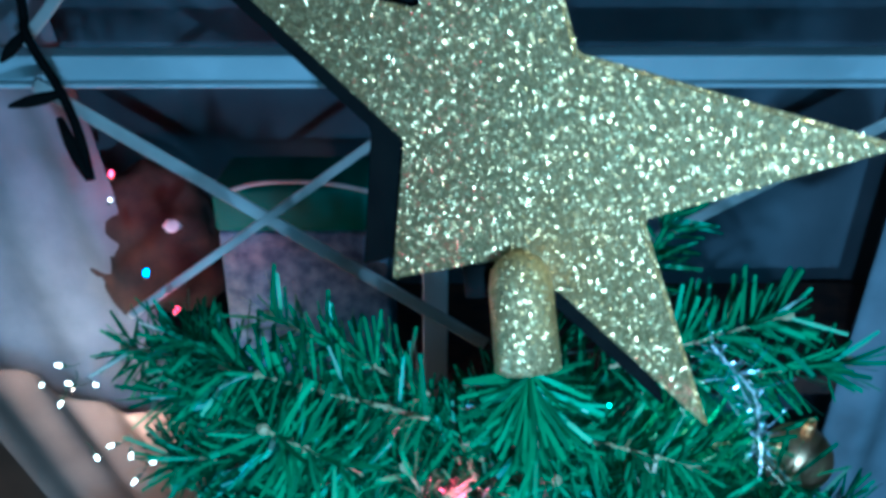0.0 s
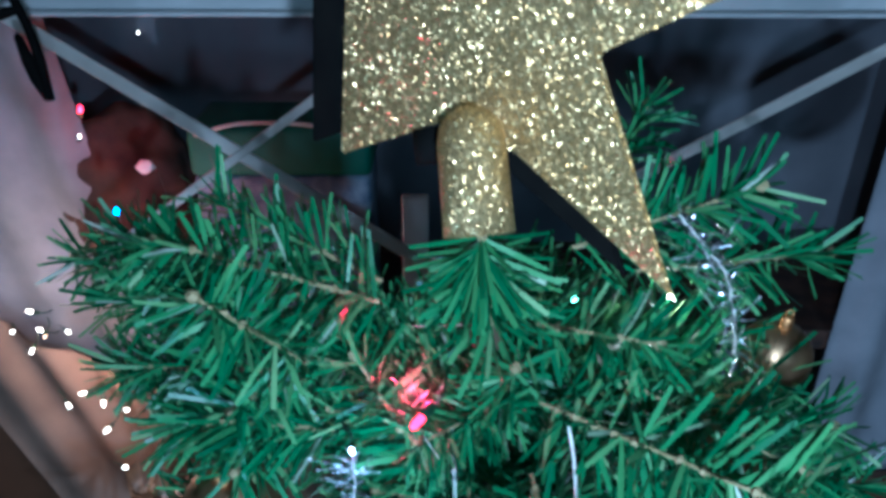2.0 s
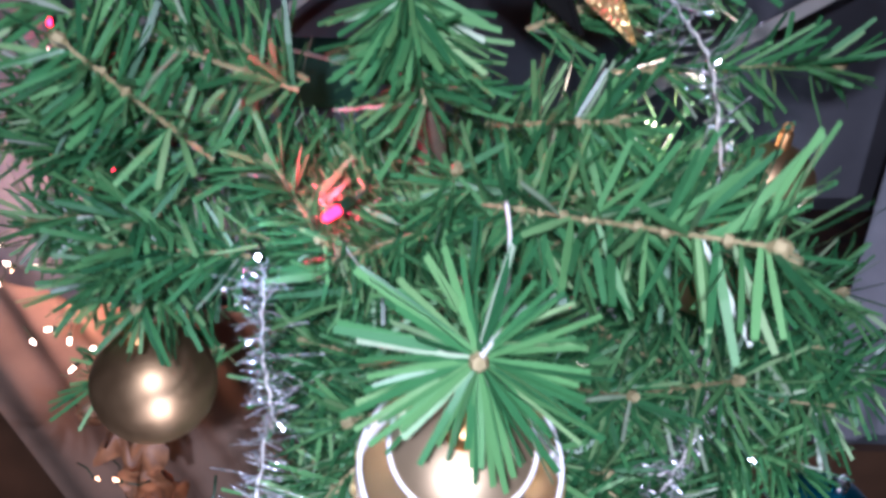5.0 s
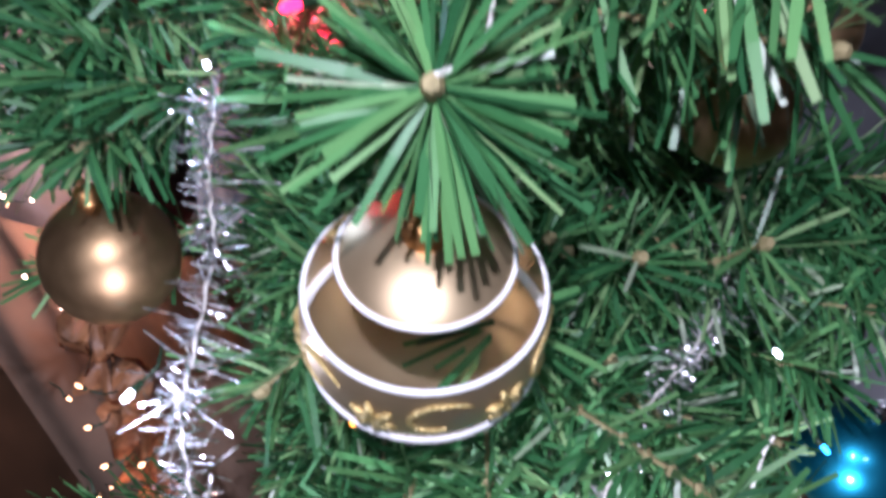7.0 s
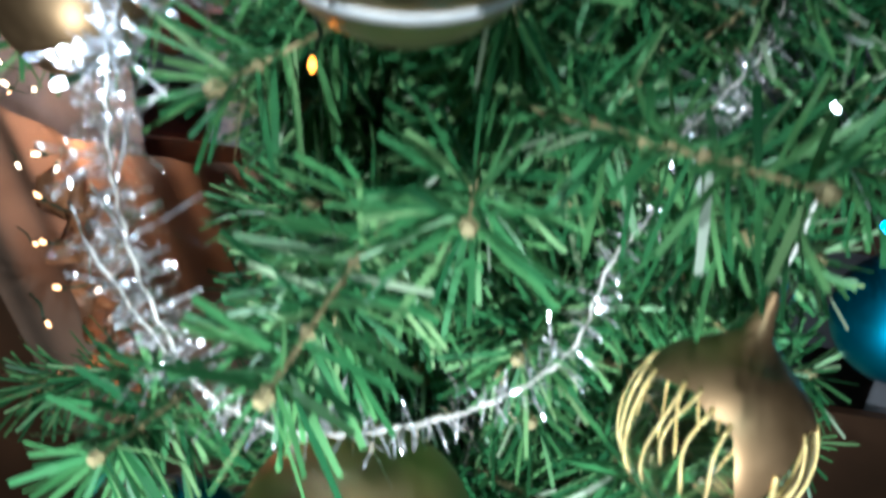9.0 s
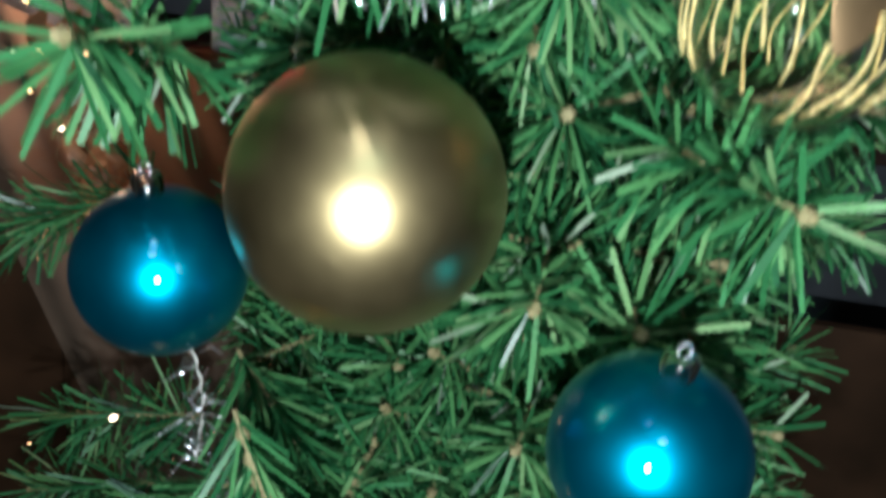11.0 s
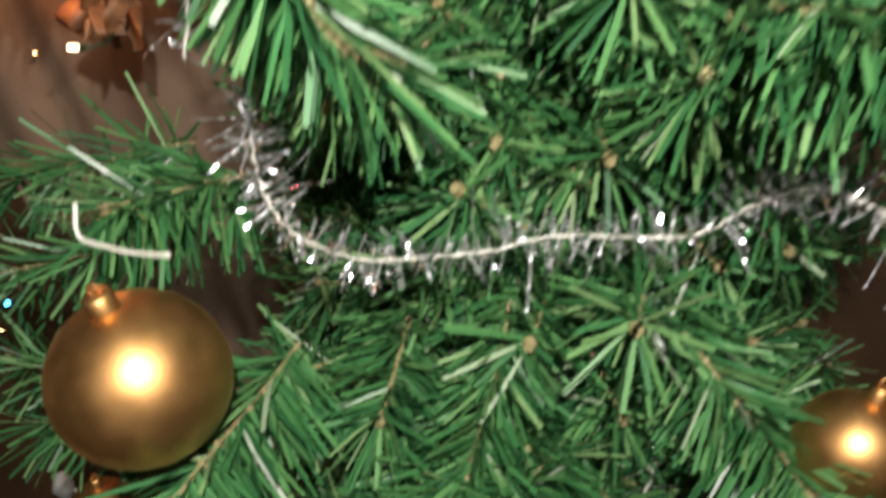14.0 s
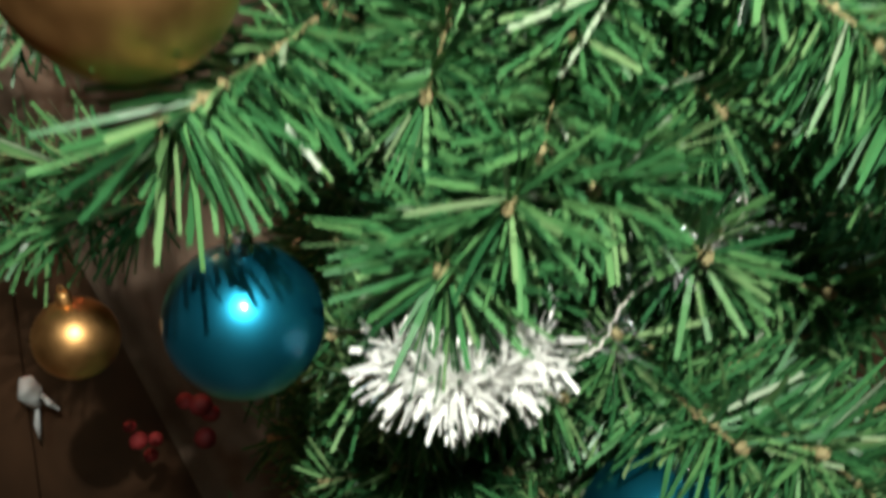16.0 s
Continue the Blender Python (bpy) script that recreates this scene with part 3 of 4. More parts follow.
    ((-0.0975, 0.4909, 0.7625), (-0.204, 0.5029, 0.7295), 110, 0.045, 0.1, 0.8, 0.4),
]
for i, (a, b, count, size, lo, hi, droop) in enumerate(SPRIGS):
    high = b[2] > 1.11
    placed_sprig(a, b, 100 + i, count if high else int(count * 1.6), size, 0.0024 if high else 0.0021, 0.0, lo, hi, droop)


def bent_twig(points, seed, needles, length, droop):
    """A twig bent along several points, needles hanging from it all the way."""
    V, F, VT, FT = [], [], [], []
    rg = random.Random(seed)
    line = [tinv @ p for p in spline(points, 4)]
    for p, q in zip(line, line[1:]):
        sprig(V, F, VT, FT, p, q, rg, max(3, int(needles * (q - p).length)), length, 0.0020, 0.0, 0.1, 0.7, droop)
    k = len(VT)
    finish("twig", VT + V, FT + [tuple(i + k for i in f) for f in F], [TWIG, NEEDLE], tree, smooth=False, idx=[0] * len(FT) + [1] * len(F))


bent_twig([(0.0045, 0.3004, 1.061), (0.021, 0.2914, 1.031), (0.0285, 0.2989, 1.0175), (0.036, 0.3079, 1.0085), (0.0435, 0.3289, 1.004), (0.0465, 0.3664, 1.0025), (0.051, 0.4204, 1.0115)], 61, 1500, 0.042, 0.75)


# ---------------------------------------------------------------- tree topper
def plate(outline, thick, way, mat, name, parent, label):
    """A flat outline given some depth along way, with rounded rims."""
    bm = bmesh.new()
    vs = [bm.verts.new(p) for p in outline]
    bm.faces.new(vs)
    r = bmesh.ops.extrude_face_region(bm, geom=bm.faces[:])
    for e in r["geom"]:
        if isinstance(e, bmesh.types.BMVert):
            e.co += Vector(way) * thick
    bmesh.ops.recalc_face_normals(bm, faces=bm.faces[:])
    bmesh.ops.bevel(bm, geom=[e for e in bm.edges if e.calc_face_angle(0) > 0.7], offset=0.0012, segments=2, affect="EDGES")
    return part(name, bm, mat, parent, label, smooth=False)


topper = thing("star_topper", (0.0428, 0.3429, 1.522), "gold glitter star topper on a short tube", "tree topper")
sinv = topper.matrix_world.inverted()
face_way = Vector((-0.6, -1.0, -0.2)).normalized()
STAR = [(-0.0172, 0.3568, 1.633), (-0.104, 0.3946, 1.704), (-0.0101, 0.3405, 1.693), (0.0199, 0.306, 1.776), (0.0498, 0.3065, 1.683), (0.1469, 0.2518, 1.665), (0.0799, 0.3015, 1.618), (0.1183, 0.2985, 1.518), (0.053, 0.327, 1.571), (0.0229, 0.3436, 1.579), (-0.0254, 0.3778, 1.552)]
outline = [sinv @ Vector(p) for p in STAR]
plate(outline, 0.003, -face_way, GLITTER, "star_front", topper, "gold glitter face")
left = Vector((-0.0160, 0.0170, 0.0))
plate([p + left for p in outline], 0.004, -face_way, BLACK, "star_back", topper, "black back shell")
t0, t1 = sinv @ Vector((0.0358, 0.3341, 1.587)) + face_way * 0.003, sinv @ Vector((0.039, 0.312, 1.541))
d = (t1 - t0).normalized()
rad = 0.0144
tube("tube", [t0 - d * 0.004, t0, t0 + d * 0.004, t0 + d * 0.012, t0.lerp(t1, 0.6), t1], [rad * 0.25, rad * 0.65, rad * 0.88, rad, rad * 1.02, rad * 1.05], GLITTER, topper, "gold glitter tube", 28)
tube("tube_back", [p + left + Vector((0.002, 0.012, 0)) for p in (t0.lerp(t1, 0.3), t0.lerp(t1, 0.6))], [rad * 0.8, rad * 0.8], BLACK, topper, "black back shell", 20)


# ---------------------------------------------------------------- baubles
def cap(parent, r, metal=True):
    top = r * 0.985
    v, f = lathe([(0.0001, top + 0.0075), (r * 0.13, top + 0.0072), (r * 0.17, top + 0.006), (r * 0.18, top - 0.002)], 24)
    lid = finish("cap", v, f, CAPGOLD if metal else CAPCLEAR, parent, "ribbed gold cap" if metal else "clear plastic cap")
    ring = [Vector((0.0021 * math.cos(a), 0, top + 0.0088 + 0.0021 * math.sin(a))) for a in np.linspace(0, math.tau, 15)]
    tube("ring", ring, 0.00045, CAPGOLD if metal else SILVER, lid, "", 6)


def hanger(parent, top, way, length):
    way = Vector(way).normalized()
    p = Vector((0, 0, top))
    tube("hanging_thread", spline([p, p + way * length * 0.4, p + way * length * 0.75 + Vector((-0.0006, 0.001, 0)), p + way * length]), 0.0007, WIREWHITE, parent, "white thread", 5)


def bauble(place, r, mat, label, tilt=(0, 0), metal=True, thread=0.0, lean=(0.1, 1.0, 0.7)):
    ob = thing("bauble", place, label, "bauble", "baubles on the tree", turn=(tilt[0], tilt[1], 0))
    v, f = lathe(sphere_profile(r, -89.9, 89.0, 40), 56)
    finish("ball", v, f, mat, ob)
    cap(ob, r, metal)
    if thread:
        hanger(ob, r + 0.010, lean, thread)
    return ob


bauble((-0.1000, 0.3790, 1.3257), 0.0323, SATIN, "satin gold bauble deep among the twigs", (12, -6))
bauble((0.1640, 0.3270, 1.4240), 0.0212, SATIN, "satin gold bauble half hidden by needles", (10, 4))
bauble((0.1970, 0.3660, 1.4468), 0.0190, SATIN, "small satin gold bauble near the treetop", (8, 4))
bauble((0.0560, 0.2720, 1.1640), 0.0430, OLIVE, "large shiny pale gold bauble", (-80, -5))
bauble((-0.0253, 0.3019, 1.1145), 0.0318, BLUE, "shiny teal-blue bauble beside the gold one", (8, -4), False)
bauble((0.1534, 0.2644, 1.0959), 0.0320, BLUE, "shiny teal-blue bauble above a drooping bough", (10, 4), False)
bauble((-0.0369, 0.3155, 0.8876), 0.0319, GOLD, "satin gold bauble hanging under a loose wire", (16, -14))
bauble((-0.019, 0.358, 0.7652), 0.0284, BLUE, "shiny teal-blue bauble beside a silver cluster", (8, 0), False)
bauble((-0.1558, 0.4927, 0.6756), 0.0231, GOLD, "small satin gold bauble in the shade", (8, -6))
bauble((0.1503, 0.39, 0.6657), 0.0360, BLUE, "shiny teal-blue bauble low on the tree", (8, 6), False)
bauble((0.2264, 0.3607, 0.8697), 0.0224, GOLD, "satin gold bauble beside a lower bough", (8, 6))
bauble((0.272, 0.395, 1.228), 0.030, BLUE, "shiny teal-blue bauble deep in the tree", (8, 6), False)


def on_ball(r, lon, lat):
    return Vector((math.cos(lat) * math.cos(lon), math.cos(lat) * math.sin(lon), math.sin(lat))) * r


def banded_bauble(place, r):
    """Satin champagne zones and a clear belt between white rings, with gold scrolls on the broad zone."""
    ob = thing("bauble", place, "champagne glass bauble with white rings and gold scrolls", "bauble", "baubles on the tree", turn=(27, -8, 20))
    for name, lo, hi, mat, label in (("foot", -89.9, -19, CHAMPAGNE, "satin champagne foot"), ("bowl", -19, 21.5, CHAMPAGNE, "satin champagne zone"), ("belt", 21.5, 49, CLEARBELT, "clear glass belt"), ("dome", 49, 89, CHAMPAGNE, "satin champagne dome")):
        v, f = lathe(sphere_profile(r, lo, hi, 22), 64)
        zone = finish(name, v, f, mat, ob, label)
        zone.visible_shadow = name != "belt"
    for a, w in ((-19, 0.0016), (21.5, 0.0011), (49, 0.0009)):
        c, z = r * math.cos(radians(a)), r * math.sin(radians(a))
        tube("ring_band", [Vector((c * math.cos(t), c * math.sin(t), z)) for t in np.linspace(0, math.tau, 65)], w, WHITE, ob, "white enamel ring", 8)
    for k in range(6):
        base = k * math.tau / 6 + 0.35
        pts = [on_ball(r * 1.004, base + 0.34 * math.cos(s) * (1 - 0.12 * s), radians(2 + 13 * math.sin(s) * (1 - 0.10 * s))) for s in np.linspace(0.6, 5.2, 26)]
        tube("scroll", pts, [0.0004 + 0.0007 * math.sin(math.pi * i / 25) for i in range(26)], GOLDGLIT, ob, "gold glitter scroll", 5)
        o = on_ball(1, base + 0.55, radians(-2))
        e1, e2 = o.cross(Vector((0, 0, 1))).normalized(), Vector((0, 0, 1))
        for q in range(6):
            a = math.tau * q / 6 + 0.3
            tip = (o + (e1 * math.cos(a) + e2 * math.sin(a)) * 0.20).normalized()
            tube("petal", [o * r * 1.004, (o + tip).normalized() * r * 1.008, tip * r * 1.004], [0.0005, 0.0016, 0.0006], GOLDGLIT, ob, "", 6)
    cap(ob, r)
    return ob


banded_bauble((0.0615, 0.2456, 1.3795), 0.0366)


def dripped_bauble(place, r):
    """A clear pear of glass, its shoulder coated gold, the coat running down in drips."""
    ob = thing("bauble", place, "clear glass bauble with gold coat running down in drips", "bauble", "baubles on the tree", turn=(-11, 12, 0))
    prof = sphere_profile(r, -89.9, 62, 36) + [(r * 0.31, r * 1.00), (r * 0.17, r * 1.12), (r * 0.10, r * 1.35), (r * 0.085, r * 1.60)]
    v, f = lathe(prof, 56)
    n0 = len(v)
    v2, f2 = lathe([(max(1e-5, a * 0.965), b * 0.965) for a, b in prof], 56)
    finish("glass", v + v2, f + [tuple(i + n0 for i in q)[::-1] for q in f2], GLASS, ob, "clear glass").visible_shadow = False

    def rim(lon):
        return 27 - 50 * math.exp(-((lon % math.tau - 4.86) / 0.29) ** 2) + 3 * math.sin(lon * 7) + 1.5 * math.sin(lon * 13)

    # the coat: its lower rim runs down further on one side
    V, F, n, m = [], [], 64, 20
    for j in range(m + 1):
        for i in range(n):
            lon = math.tau * i / n
            end = rim(lon)
            if j < 5:
                rr, zz = prof[-1 - j]
                V.append((rr * 1.01 * math.cos(lon), rr * 1.01 * math.sin(lon), zz))
            else:
                V.append(on_ball(r * 1.006, lon, radians(60 + (end - 60) * (j - 5) / (m - 5))))
    for j in range(m):
        for i in range(n):
            F.append((j * n + i, j * n + (i + 1) % n, (j + 1) * n + (i + 1) % n, (j + 1) * n + i))
    finish("gold_coat", V, F, SATIN, ob, "satin gold coat")
    rg = random.Random(5)
    for k in range(22):
        lon = math.tau * (k + rg.uniform(-0.3, 0.3)) / 22
        top = rim(lon) + 4
        end = max(-68, top - rg.uniform(45, 74))
        pts = []
        for s in np.linspace(0, 1, 9):
            lat = radians(top + (end - top) * s)
            lo = lon + 0.06 * math.sin(s * 5 + k)
            pts.append(Vector((math.cos(lat) * math.cos(lo), math.cos(lat) * math.sin(lo), math.sin(lat))) * r * 1.005)
        w = rg.uniform(0.0005, 0.0008)
        tube("drip", pts, [w * 1.6, w * 1.2, w, w, w, w * 0.9, w * 0.9, w * 1.2, w * 0.8], GOLDGLIT, ob, "gold glitter drip", 6)
    v, f = lathe([(0.0001, r * 1.60 + 0.008), (0.004, r * 1.60 + 0.0075), (0.0055, r * 1.60 + 0.004), (0.0052, r * 1.60 - 0.002)], 24)
    finish("cap", v, f, CAPCLEAR, ob, "clear plastic cap")
    hanger(ob, r * 1.60 + 0.008, (0.1, 0.1, 1), 0.028)
    return ob


dripped_bauble((0.1695, 0.2765, 1.2288), 0.0305)


# ---------------------------------------------------------------- tinsel
def tinsel(points, seed, label, density=1400, size=0.011, wide=1.0, foil=None):
    """A twisted thread with short foil strips standing out all round."""
    rg = random.Random(seed)
    line = spline(points, 10)
    ob = thing("tinsel_garland", points[0], label, "tinsel", "tinsel on the tree")
    o = Vector(points[0])
    tube("thread", [p - o + Vector((0.0006 * math.sin(i * 1.9), 0.0006 * math.cos(i * 1.9), 0)) for i, p in enumerate(line)], [0.00035 + 0.0004 * math.sin(i * 0.83) ** 2 for i in range(len(line))], THREAD, ob, "twisted pale thread", 6)
    V, F = [], []
    for i in range(len(line) - 1):
        a, b = line[i], line[i + 1]
        d = b - a
        k = density * d.length
        for _ in range(int(k) + (rg.random() < k % 1)):
            p = a + d * rg.random() - o
            ang = rg.uniform(0, math.tau)
            u = d.cross(Vector((0.2, 0.5, 0.8))).normalized()
            w = d.normalized().cross(u)
            way = u * math.cos(ang) + w * math.sin(ang) + d.normalized() * rg.uniform(-0.5, 0.5)
            add_needle(V, F, p, way, size * (rg.uniform(0.35, 1.0) if wide > 1.6 or rg.random() < 0.88 else rg.uniform(1.0, 1.9)), rg.uniform(0.0005, 0.0012) * wide, rg.uniform(-0.4, 0.4), rg.uniform(0, math.pi))
    s = finish("foil_fringe", V, F, foil or TINSEL, ob, "short silver foil fringe", smooth=False)
    tagged(s, kind="stuff")
    return ob


tinsel([(-0.018, 0.311, 1.427), (-0.016, 0.29, 1.404), (-0.011, 0.276, 1.385), (-0.015, 0.282, 1.372), (-0.018, 0.256, 1.339), (-0.024, 0.263, 1.329), (-0.014, 0.243, 1.305), (-0.001, 0.229, 1.281), (0.015, 0.224, 1.253)], 1, "silver tinsel hanging down among the twigs", 2700, 0.013)
tinsel([(-0.036, 0.264, 1.27), (0.003, 0.246, 1.241), (0.029, 0.244, 1.227), (0.059, 0.247, 1.227), (0.096, 0.26, 1.236), (0.12, 0.279, 1.249), (0.129, 0.294, 1.274), (0.143, 0.308, 1.292)], 2, "silver tinsel draped above the gold bauble", 1700, 0.012)
tinsel([(-0.0181, 0.3784, 0.9779), (-0.0075, 0.3484, 0.9674), (-0.0013, 0.3454, 0.9493), (0.0099, 0.3499, 0.9344), (0.033, 0.3574, 0.9253), (0.0568, 0.3619, 0.9277), (0.0808, 0.3649, 0.932), (0.1043, 0.3664, 0.9401), (0.1526, 0.3724, 0.9436), (0.1723, 0.3649, 0.96), (0.1873, 0.3499, 0.9723), (0.2042, 0.3394, 0.9695), (0.2171, 0.3334, 0.9638), (0.2321, 0.3304, 0.9499)], 3, "silver tinsel draped in a long sagging loop", 1900, 0.0145, 1.3)
tinsel([(-0.036, 0.3469, 1.0805), (-0.0315, 0.3424, 1.064), (-0.0255, 0.3409, 1.0385), (-0.0345, 0.3559, 0.992)], 4, "silver tinsel end below the blue bauble", 1000, 0.013)
tinsel([(0.176, 0.355, 1.381), (0.172, 0.33, 1.35), (0.156, 0.31, 1.33), (0.139, 0.296, 1.314)], 5, "short silver tinsel strand deep in the tree", 2300, 0.010)
tinsel([(0.126, 0.33, 1.5422), (0.1422, 0.335, 1.5233), (0.1566, 0.34, 1.5029), (0.1684, 0.345, 1.4593)], 6, "silver tinsel curl near the treetop", 1300, 0.013)
tinsel([(0.1736, 0.4504, 0.8119), (0.1637, 0.4129, 0.8006), (0.138, 0.3934, 0.7868), (0.1181, 0.3784, 0.7775), (0.1083, 0.3619, 0.7666), (0.0977, 0.3559, 0.7617)], 7, "silver tinsel strand falling to a silver cluster", 900, 0.015)
tinsel([(0.176, 0.347, 1.333), (0.167, 0.33, 1.321), (0.153, 0.327, 1.316), (0.148, 0.333, 1.319)], 11, "silver tinsel end caught between the twigs", 2300, 0.009)
tinsel([(0.117, 0.388, 1.365), (0.127, 0.386, 1.371), (0.138, 0.387, 1.371)], 12, "short silver tinsel strand behind the bauble", 2300, 0.009)
tinsel([(0.0345, 0.3544, 0.7625), (0.045, 0.3439, 0.758), (0.057, 0.3394, 0.758), (0.072, 0.3469, 0.7595), (0.087, 0.3574, 0.767)], 8, "thick silver tinsel bunched over a twig", 13000, 0.022, 2.2, BRIGHT)


# ---------------------------------------------------------------- string lights
LED = {"red": glow("red_led", (1.0, 0.015, 0.04), 12), "white": glow("cold_white_led", (0.75, 0.88, 1.0), 22), "green": glow("green_led", (0.35, 1.0, 0.45), 22),
       "warm": glow("warm_led", (1.0, 0.55, 0.25), 9), "blue": glow("blue_led", (0.01, 0.40, 1.0), 12), "orange": glow("orange_led", (1.0, 0.30, 0.03), 12), "cream": glow("warm_white_led", (1.0, 0.78, 0.52), 12)}


def led(place, colour, way=(0.3, -0.5, 0.6), size=1.0):
    ob = thing("string_light", place, f"small {colour if colour not in ('cream', 'warm') else 'warm white'} light bulb of a string", "string light", "string lights")
    q = Vector(way).to_track_quat("Z", "Y").to_matrix().to_4x4()
    size *= 0.55
    v, f = lathe([(0.0001, 0.0105), (0.0012, 0.0100), (0.0021, 0.0085), (0.0024, 0.006), (0.0024, 0.0)], 14)
    finish("bulb", [q @ (Vector(p) * size) for p in v], f, LED[colour], ob, "lit bulb")
    v, f = lathe([(0.0026, 0.0008), (0.003, 0.0), (0.003, -0.008), (0.002, -0.010), (0.0001, -0.0105)], 14)
    socket = finish("socket", [q @ (Vector(p) * size) for p in v], f, WIREGREEN, ob, "dark green socket")
    tube("lead", [q @ Vector(p) for p in ((0, 0, -0.0055), (0.002, 0.002, -0.014), (-0.001, 0.006, -0.022))], 0.0007, WIREGREEN, socket, "green cable", 6)
    return ob


led((0.015, 0.299, 1.458), "red", (-0.4, -0.6, -0.1), 1.5)
led((0.092, 0.38, 1.471), "green", size=0.7)
led((-0.018, 0.303, 1.436), "white", (0.2, -0.8, 0.3), 0.8)
led((0.145, 0.392, 1.468), "cream", (0.6, -0.6, -0.2))
led((-0.054, 0.291, 1.312), "white", (-0.3, -0.9, -0.2))
led((0.038, 0.254, 1.335), "orange", (0.2, -0.8, -0.2), 0.8)
led((0.194, 0.325, 1.329), "white", (0.5, -0.6, -0.4), 0.7)
led((0.215, 0.311, 1.295), "blue", (0.5, -0.6, -0.4), 0.7)
led((-0.09, 0.3829, 0.9905), "cream", (-0.2, -0.9, 0.1), 0.8)
led((-0.138, 0.3934, 0.8705), "blue", (0.3, -0.9, 0.2), 0.7)
led((-0.365, 0.869, 1.425), "red", size=1.9)
led((-0.366, 0.857, 1.4), "cream", size=1.0)
led((-0.326, 0.821, 1.327), "blue", size=1.9)
led((-0.286, 0.785, 1.3), "red", size=1.9)
led((-0.4406, 1.288, 1.42), "cream", size=1.0)
led((0.2536, 0.792, 1.395), "red", size=0.6)

# fairy lights before the curtain, low on the window's side
rg = random.Random(21)
for p in ((-0.465, 0.861, 1.18), (-0.489, 0.851, 1.159), (-0.453, 0.851, 1.16), (-0.424, 0.851, 1.159), (-0.465, 0.842, 1.14), (-0.392, 0.802, 1.106), (-0.372, 0.798, 1.097), (-0.414, 0.796, 1.094), (-0.365, 0.784, 1.069), (-0.347, 0.793, 1.087), (-0.344, 0.756, 1.034), (-0.3483, 0.85, 0.9512)):
    led(p, "cream", (rg.uniform(-1, 1), -0.6, rg.uniform(-0.5, 1)), 1.4)
for p in ((-0.4507, 0.85, 1.154), (-0.217, 0.514, 1.145), (-0.211, 0.57, 1.27), (-0.159, 0.435, 1.211), (-0.153, 0.426, 1.189), (-0.142, 0.419, 1.167), (-0.12, 0.422, 1.169), (-0.146, 0.411, 1.149), (-0.2805, 0.6784, 1.007), (-0.2685, 0.6814, 1.0145), (-0.276, 0.6544, 0.941), (-0.467, 0.852, 0.5977)):
    led(p, "warm", (rg.uniform(-1, 1), -0.6, rg.uniform(-0.5, 1)), 0.7)

# dark cable with unlit bulbs hanging before the window
cable = thing("light_cable", (-0.366, 0.752, 1.651), "dark cable of a light string with unlit bulbs", "light string")
co = Vector((-0.366, 0.752, 1.651))
run = spline([Vector((-0.366, 0.752, 2.5)) - co, Vector((-0.366, 0.752, 1.95)) - co] + [Vector(p) - co for p in ((-0.366, 0.752, 1.651), (-0.358, 0.731, 1.607), (-0.329, 0.71, 1.563), (-0.312, 0.693, 1.528), (-0.302, 0.676, 1.493))])
tube("wire", run, 0.0042, BLACK, cable, "", 8)
for a, b in (((-0.358, 0.732, 1.609), (-0.375, 0.711, 1.587)), ((-0.324, 0.709, 1.561), (-0.368, 0.694, 1.553)), ((-0.329, 0.699, 1.541), (-0.301, 0.667, 1.496))):
    a, b = Vector(a) - co, Vector(b) - co
    tube("unlit_bulb", [a, a.lerp(b, 0.4), a.lerp(b, 0.7), b], [0.003, 0.0055, 0.005, 0.0015], BLACK, cable, "dark unlit bulb", 10)

# small trinkets low at the side
deer = thing("white_trinket", (-0.4056, 0.845, 0.4014), "small white figure trinket on the panel's side", "trinket")
for a, b, w in (((-0.0049, 0.0, 0.0221), (0.0049, 0.0, -0.0123), 0.0135), ((0.0049, 0.0, -0.0123), (0.0025, 0.0, -0.0553), 0.0037), ((0.0098, 0.0, 0.0049), (0.0295, 0.0, -0.0147), 0.0037)):
    tube("piece", [a, ((a[0] + b[0]) / 2, -0.003, (a[2] + b[2]) / 2), b], [w * 0.5, w, w * 0.45], PAINT, deer, "", 10)
rgb = random.Random(8)
for p in ((-0.2265, 0.7129, 0.4535), (-0.1575, 0.6859, 0.5015), (-0.027, 0.5539, 0.701)):
    berry = thing("red_berries", p, "cluster of small red felt berries", "trinket", "red berries")
    for _ in range(5):
        bb = bmesh.new()
        bmesh.ops.create_icosphere(bb, subdivisions=2, radius=rgb.uniform(0.006, 0.010), matrix=Matrix.Translation((rgb.uniform(-0.018, 0.018), rgb.uniform(-0.009, 0.009), rgb.uniform(-0.018, 0.018))))
        part("berry", bb, RED, berry)

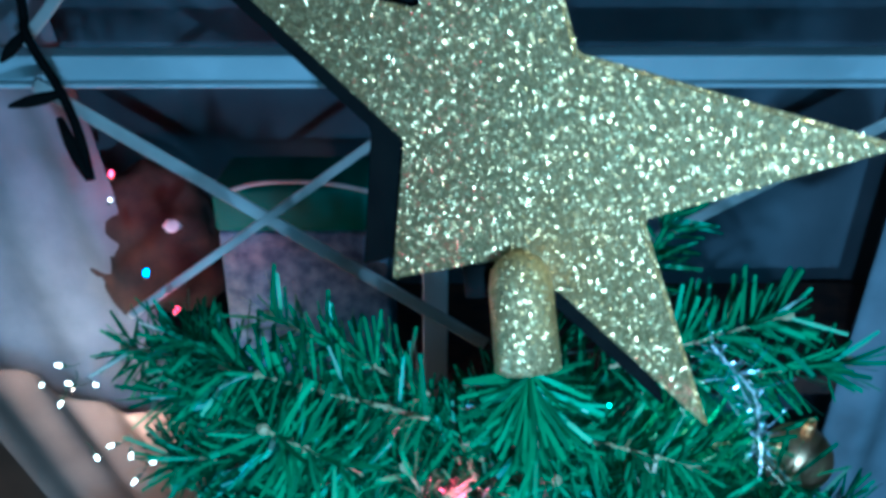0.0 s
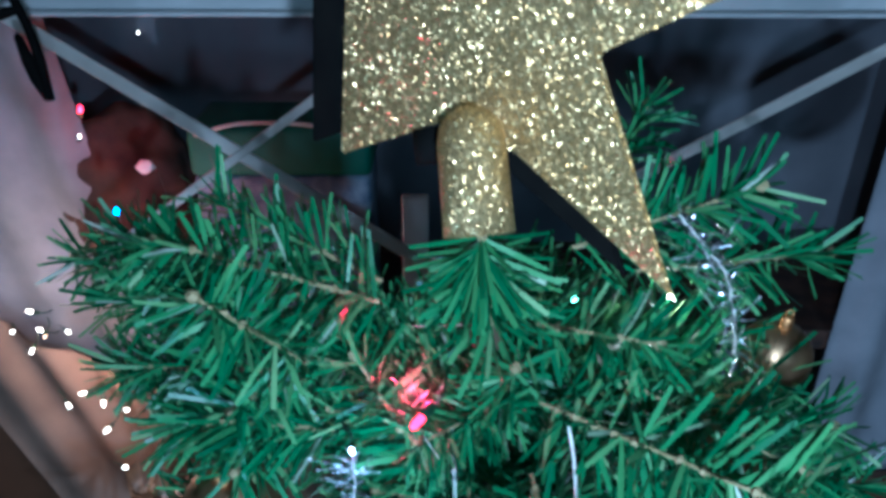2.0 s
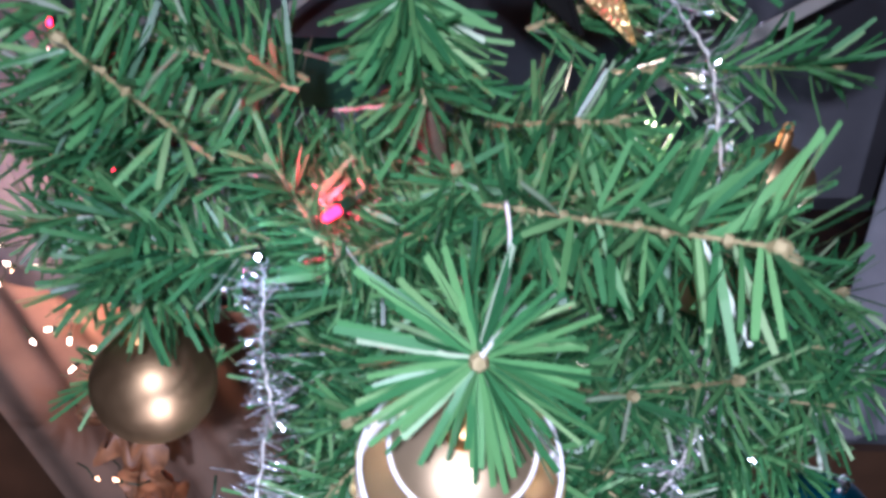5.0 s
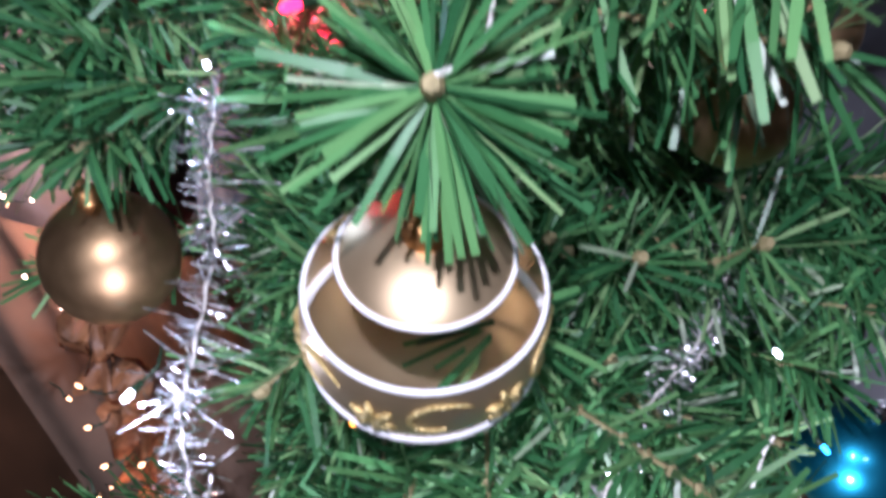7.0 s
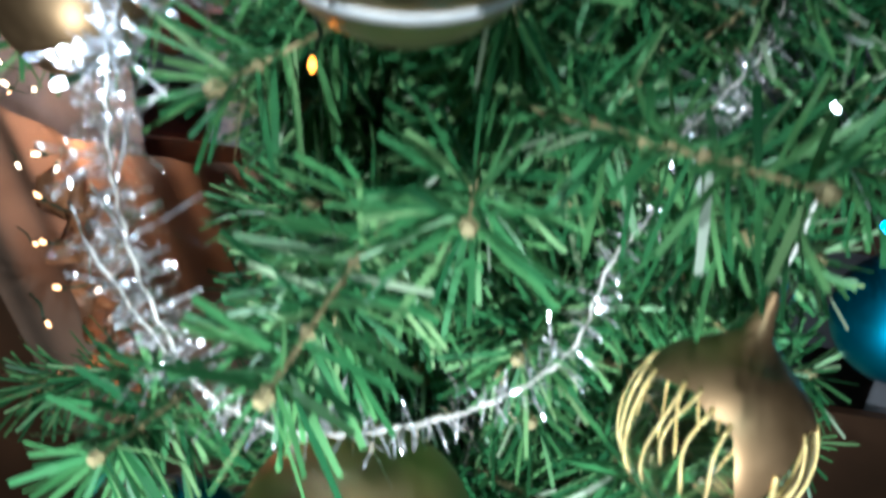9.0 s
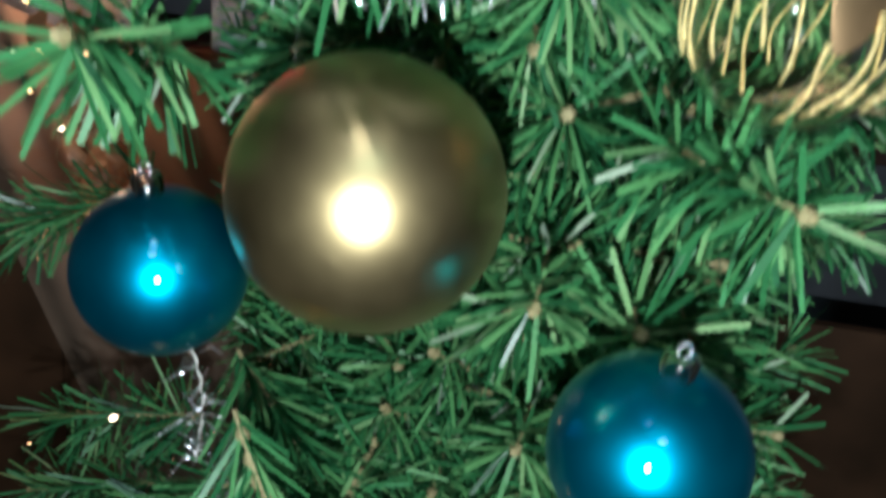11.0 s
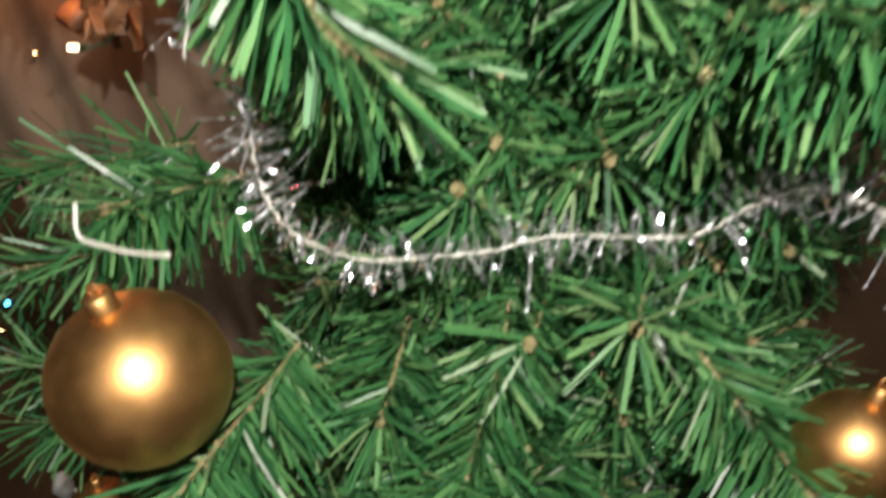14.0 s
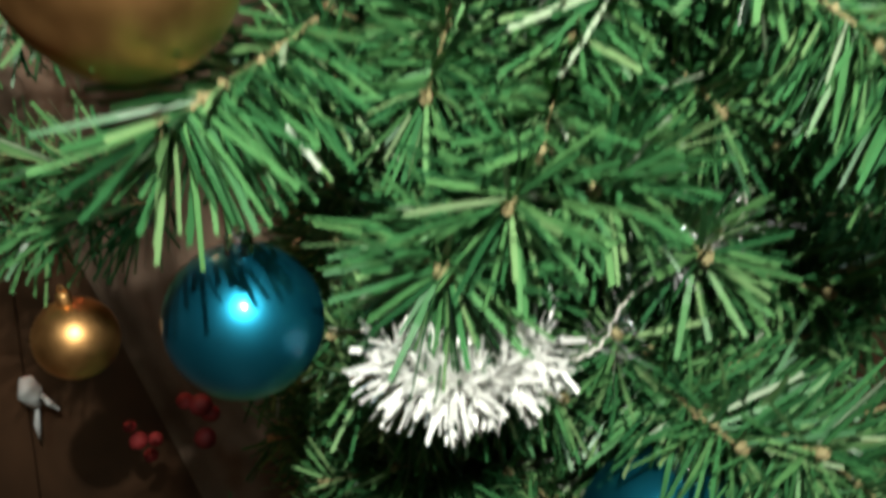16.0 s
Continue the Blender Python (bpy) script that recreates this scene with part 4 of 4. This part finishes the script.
# orange band added at the tree's side for warm glow, lit by warm bulbs
def ribbon(points, width, label):
    """A crumpled band with a thickness, hanging along points; its colour carries warm glow."""
    ob = thing("ribbon", points[0], label, "ribbon")
    line, o, n = spline(points, 12), Vector(points[0]), 6
    V, F = [], []
    for back in (0.0, 0.0012):
        for i, p in enumerate(line):
            for k in range(n + 1):
                u = k / n - 0.5
                fold = noise.noise((i * 0.23, k * 0.7, 1.0)) * 0.016 + 0.010 * math.sin(i * 0.7 + k * 1.9)
                V.append(p - o + Vector((u * width * (0.75 + 0.3 * math.sin(i * 0.5)), fold + back, 0.012 * math.sin(k * 2.1 + i * 0.3))))
    c, m = len(line) * (n + 1), n + 1
    for i in range(len(line) - 1):
        for k in range(n):
            q = i * m + k
            F += [(q, q + 1, q + m + 1, q + m), (c + q + 1, c + q, c + q + m, c + q + m + 1)]
    finish("band", V, F, ORANGE, ob, "orange-brown band toned for the warm glow")
    return ob


ribbon([(-0.246, 0.605, 1.155), (-0.232, 0.60, 1.12), (-0.222, 0.608, 1.07), (-0.210, 0.602, 1.02), (-0.198, 0.606, 0.985), (-0.192, 0.61, 0.965)], 0.06, "crumpled orange-brown band added for the warm glow at the tree's side")

# bent wire hook over the fan of needles
hook = thing("wire_hook", (0.0664, 0.196, 1.4594), "thin bent white wire hook over a twig", "hook")
ho = Vector((0.0664, 0.196, 1.4594))
tube("wire", spline([Vector(p) - ho for p in ((0.0756, 0.275, 1.4714), (0.0765, 0.265, 1.4653), (0.0757, 0.248, 1.4595), (0.0738, 0.226, 1.4575), (0.0706, 0.208, 1.459), (0.0664, 0.196, 1.4594))]), 0.0008, WIREWHITE, hook, "", 6)

# loose beige wire on the needles above the gold bauble
loose = thing("loose_wire", (-0.0495, 0.3034, 0.9545), "short loose beige wire lying on the needles", "wire")
lo0 = Vector((-0.0495, 0.3034, 0.9545))
tube("wire", spline([Vector(p) - lo0 for p in ((-0.0495, 0.3034, 0.9545), (-0.0465, 0.2989, 0.9455), (-0.0345, 0.2929, 0.9455), (-0.0225, 0.2869, 0.947), (-0.009, 0.2809, 0.95))]), 0.0008, THREAD, loose, "", 6)
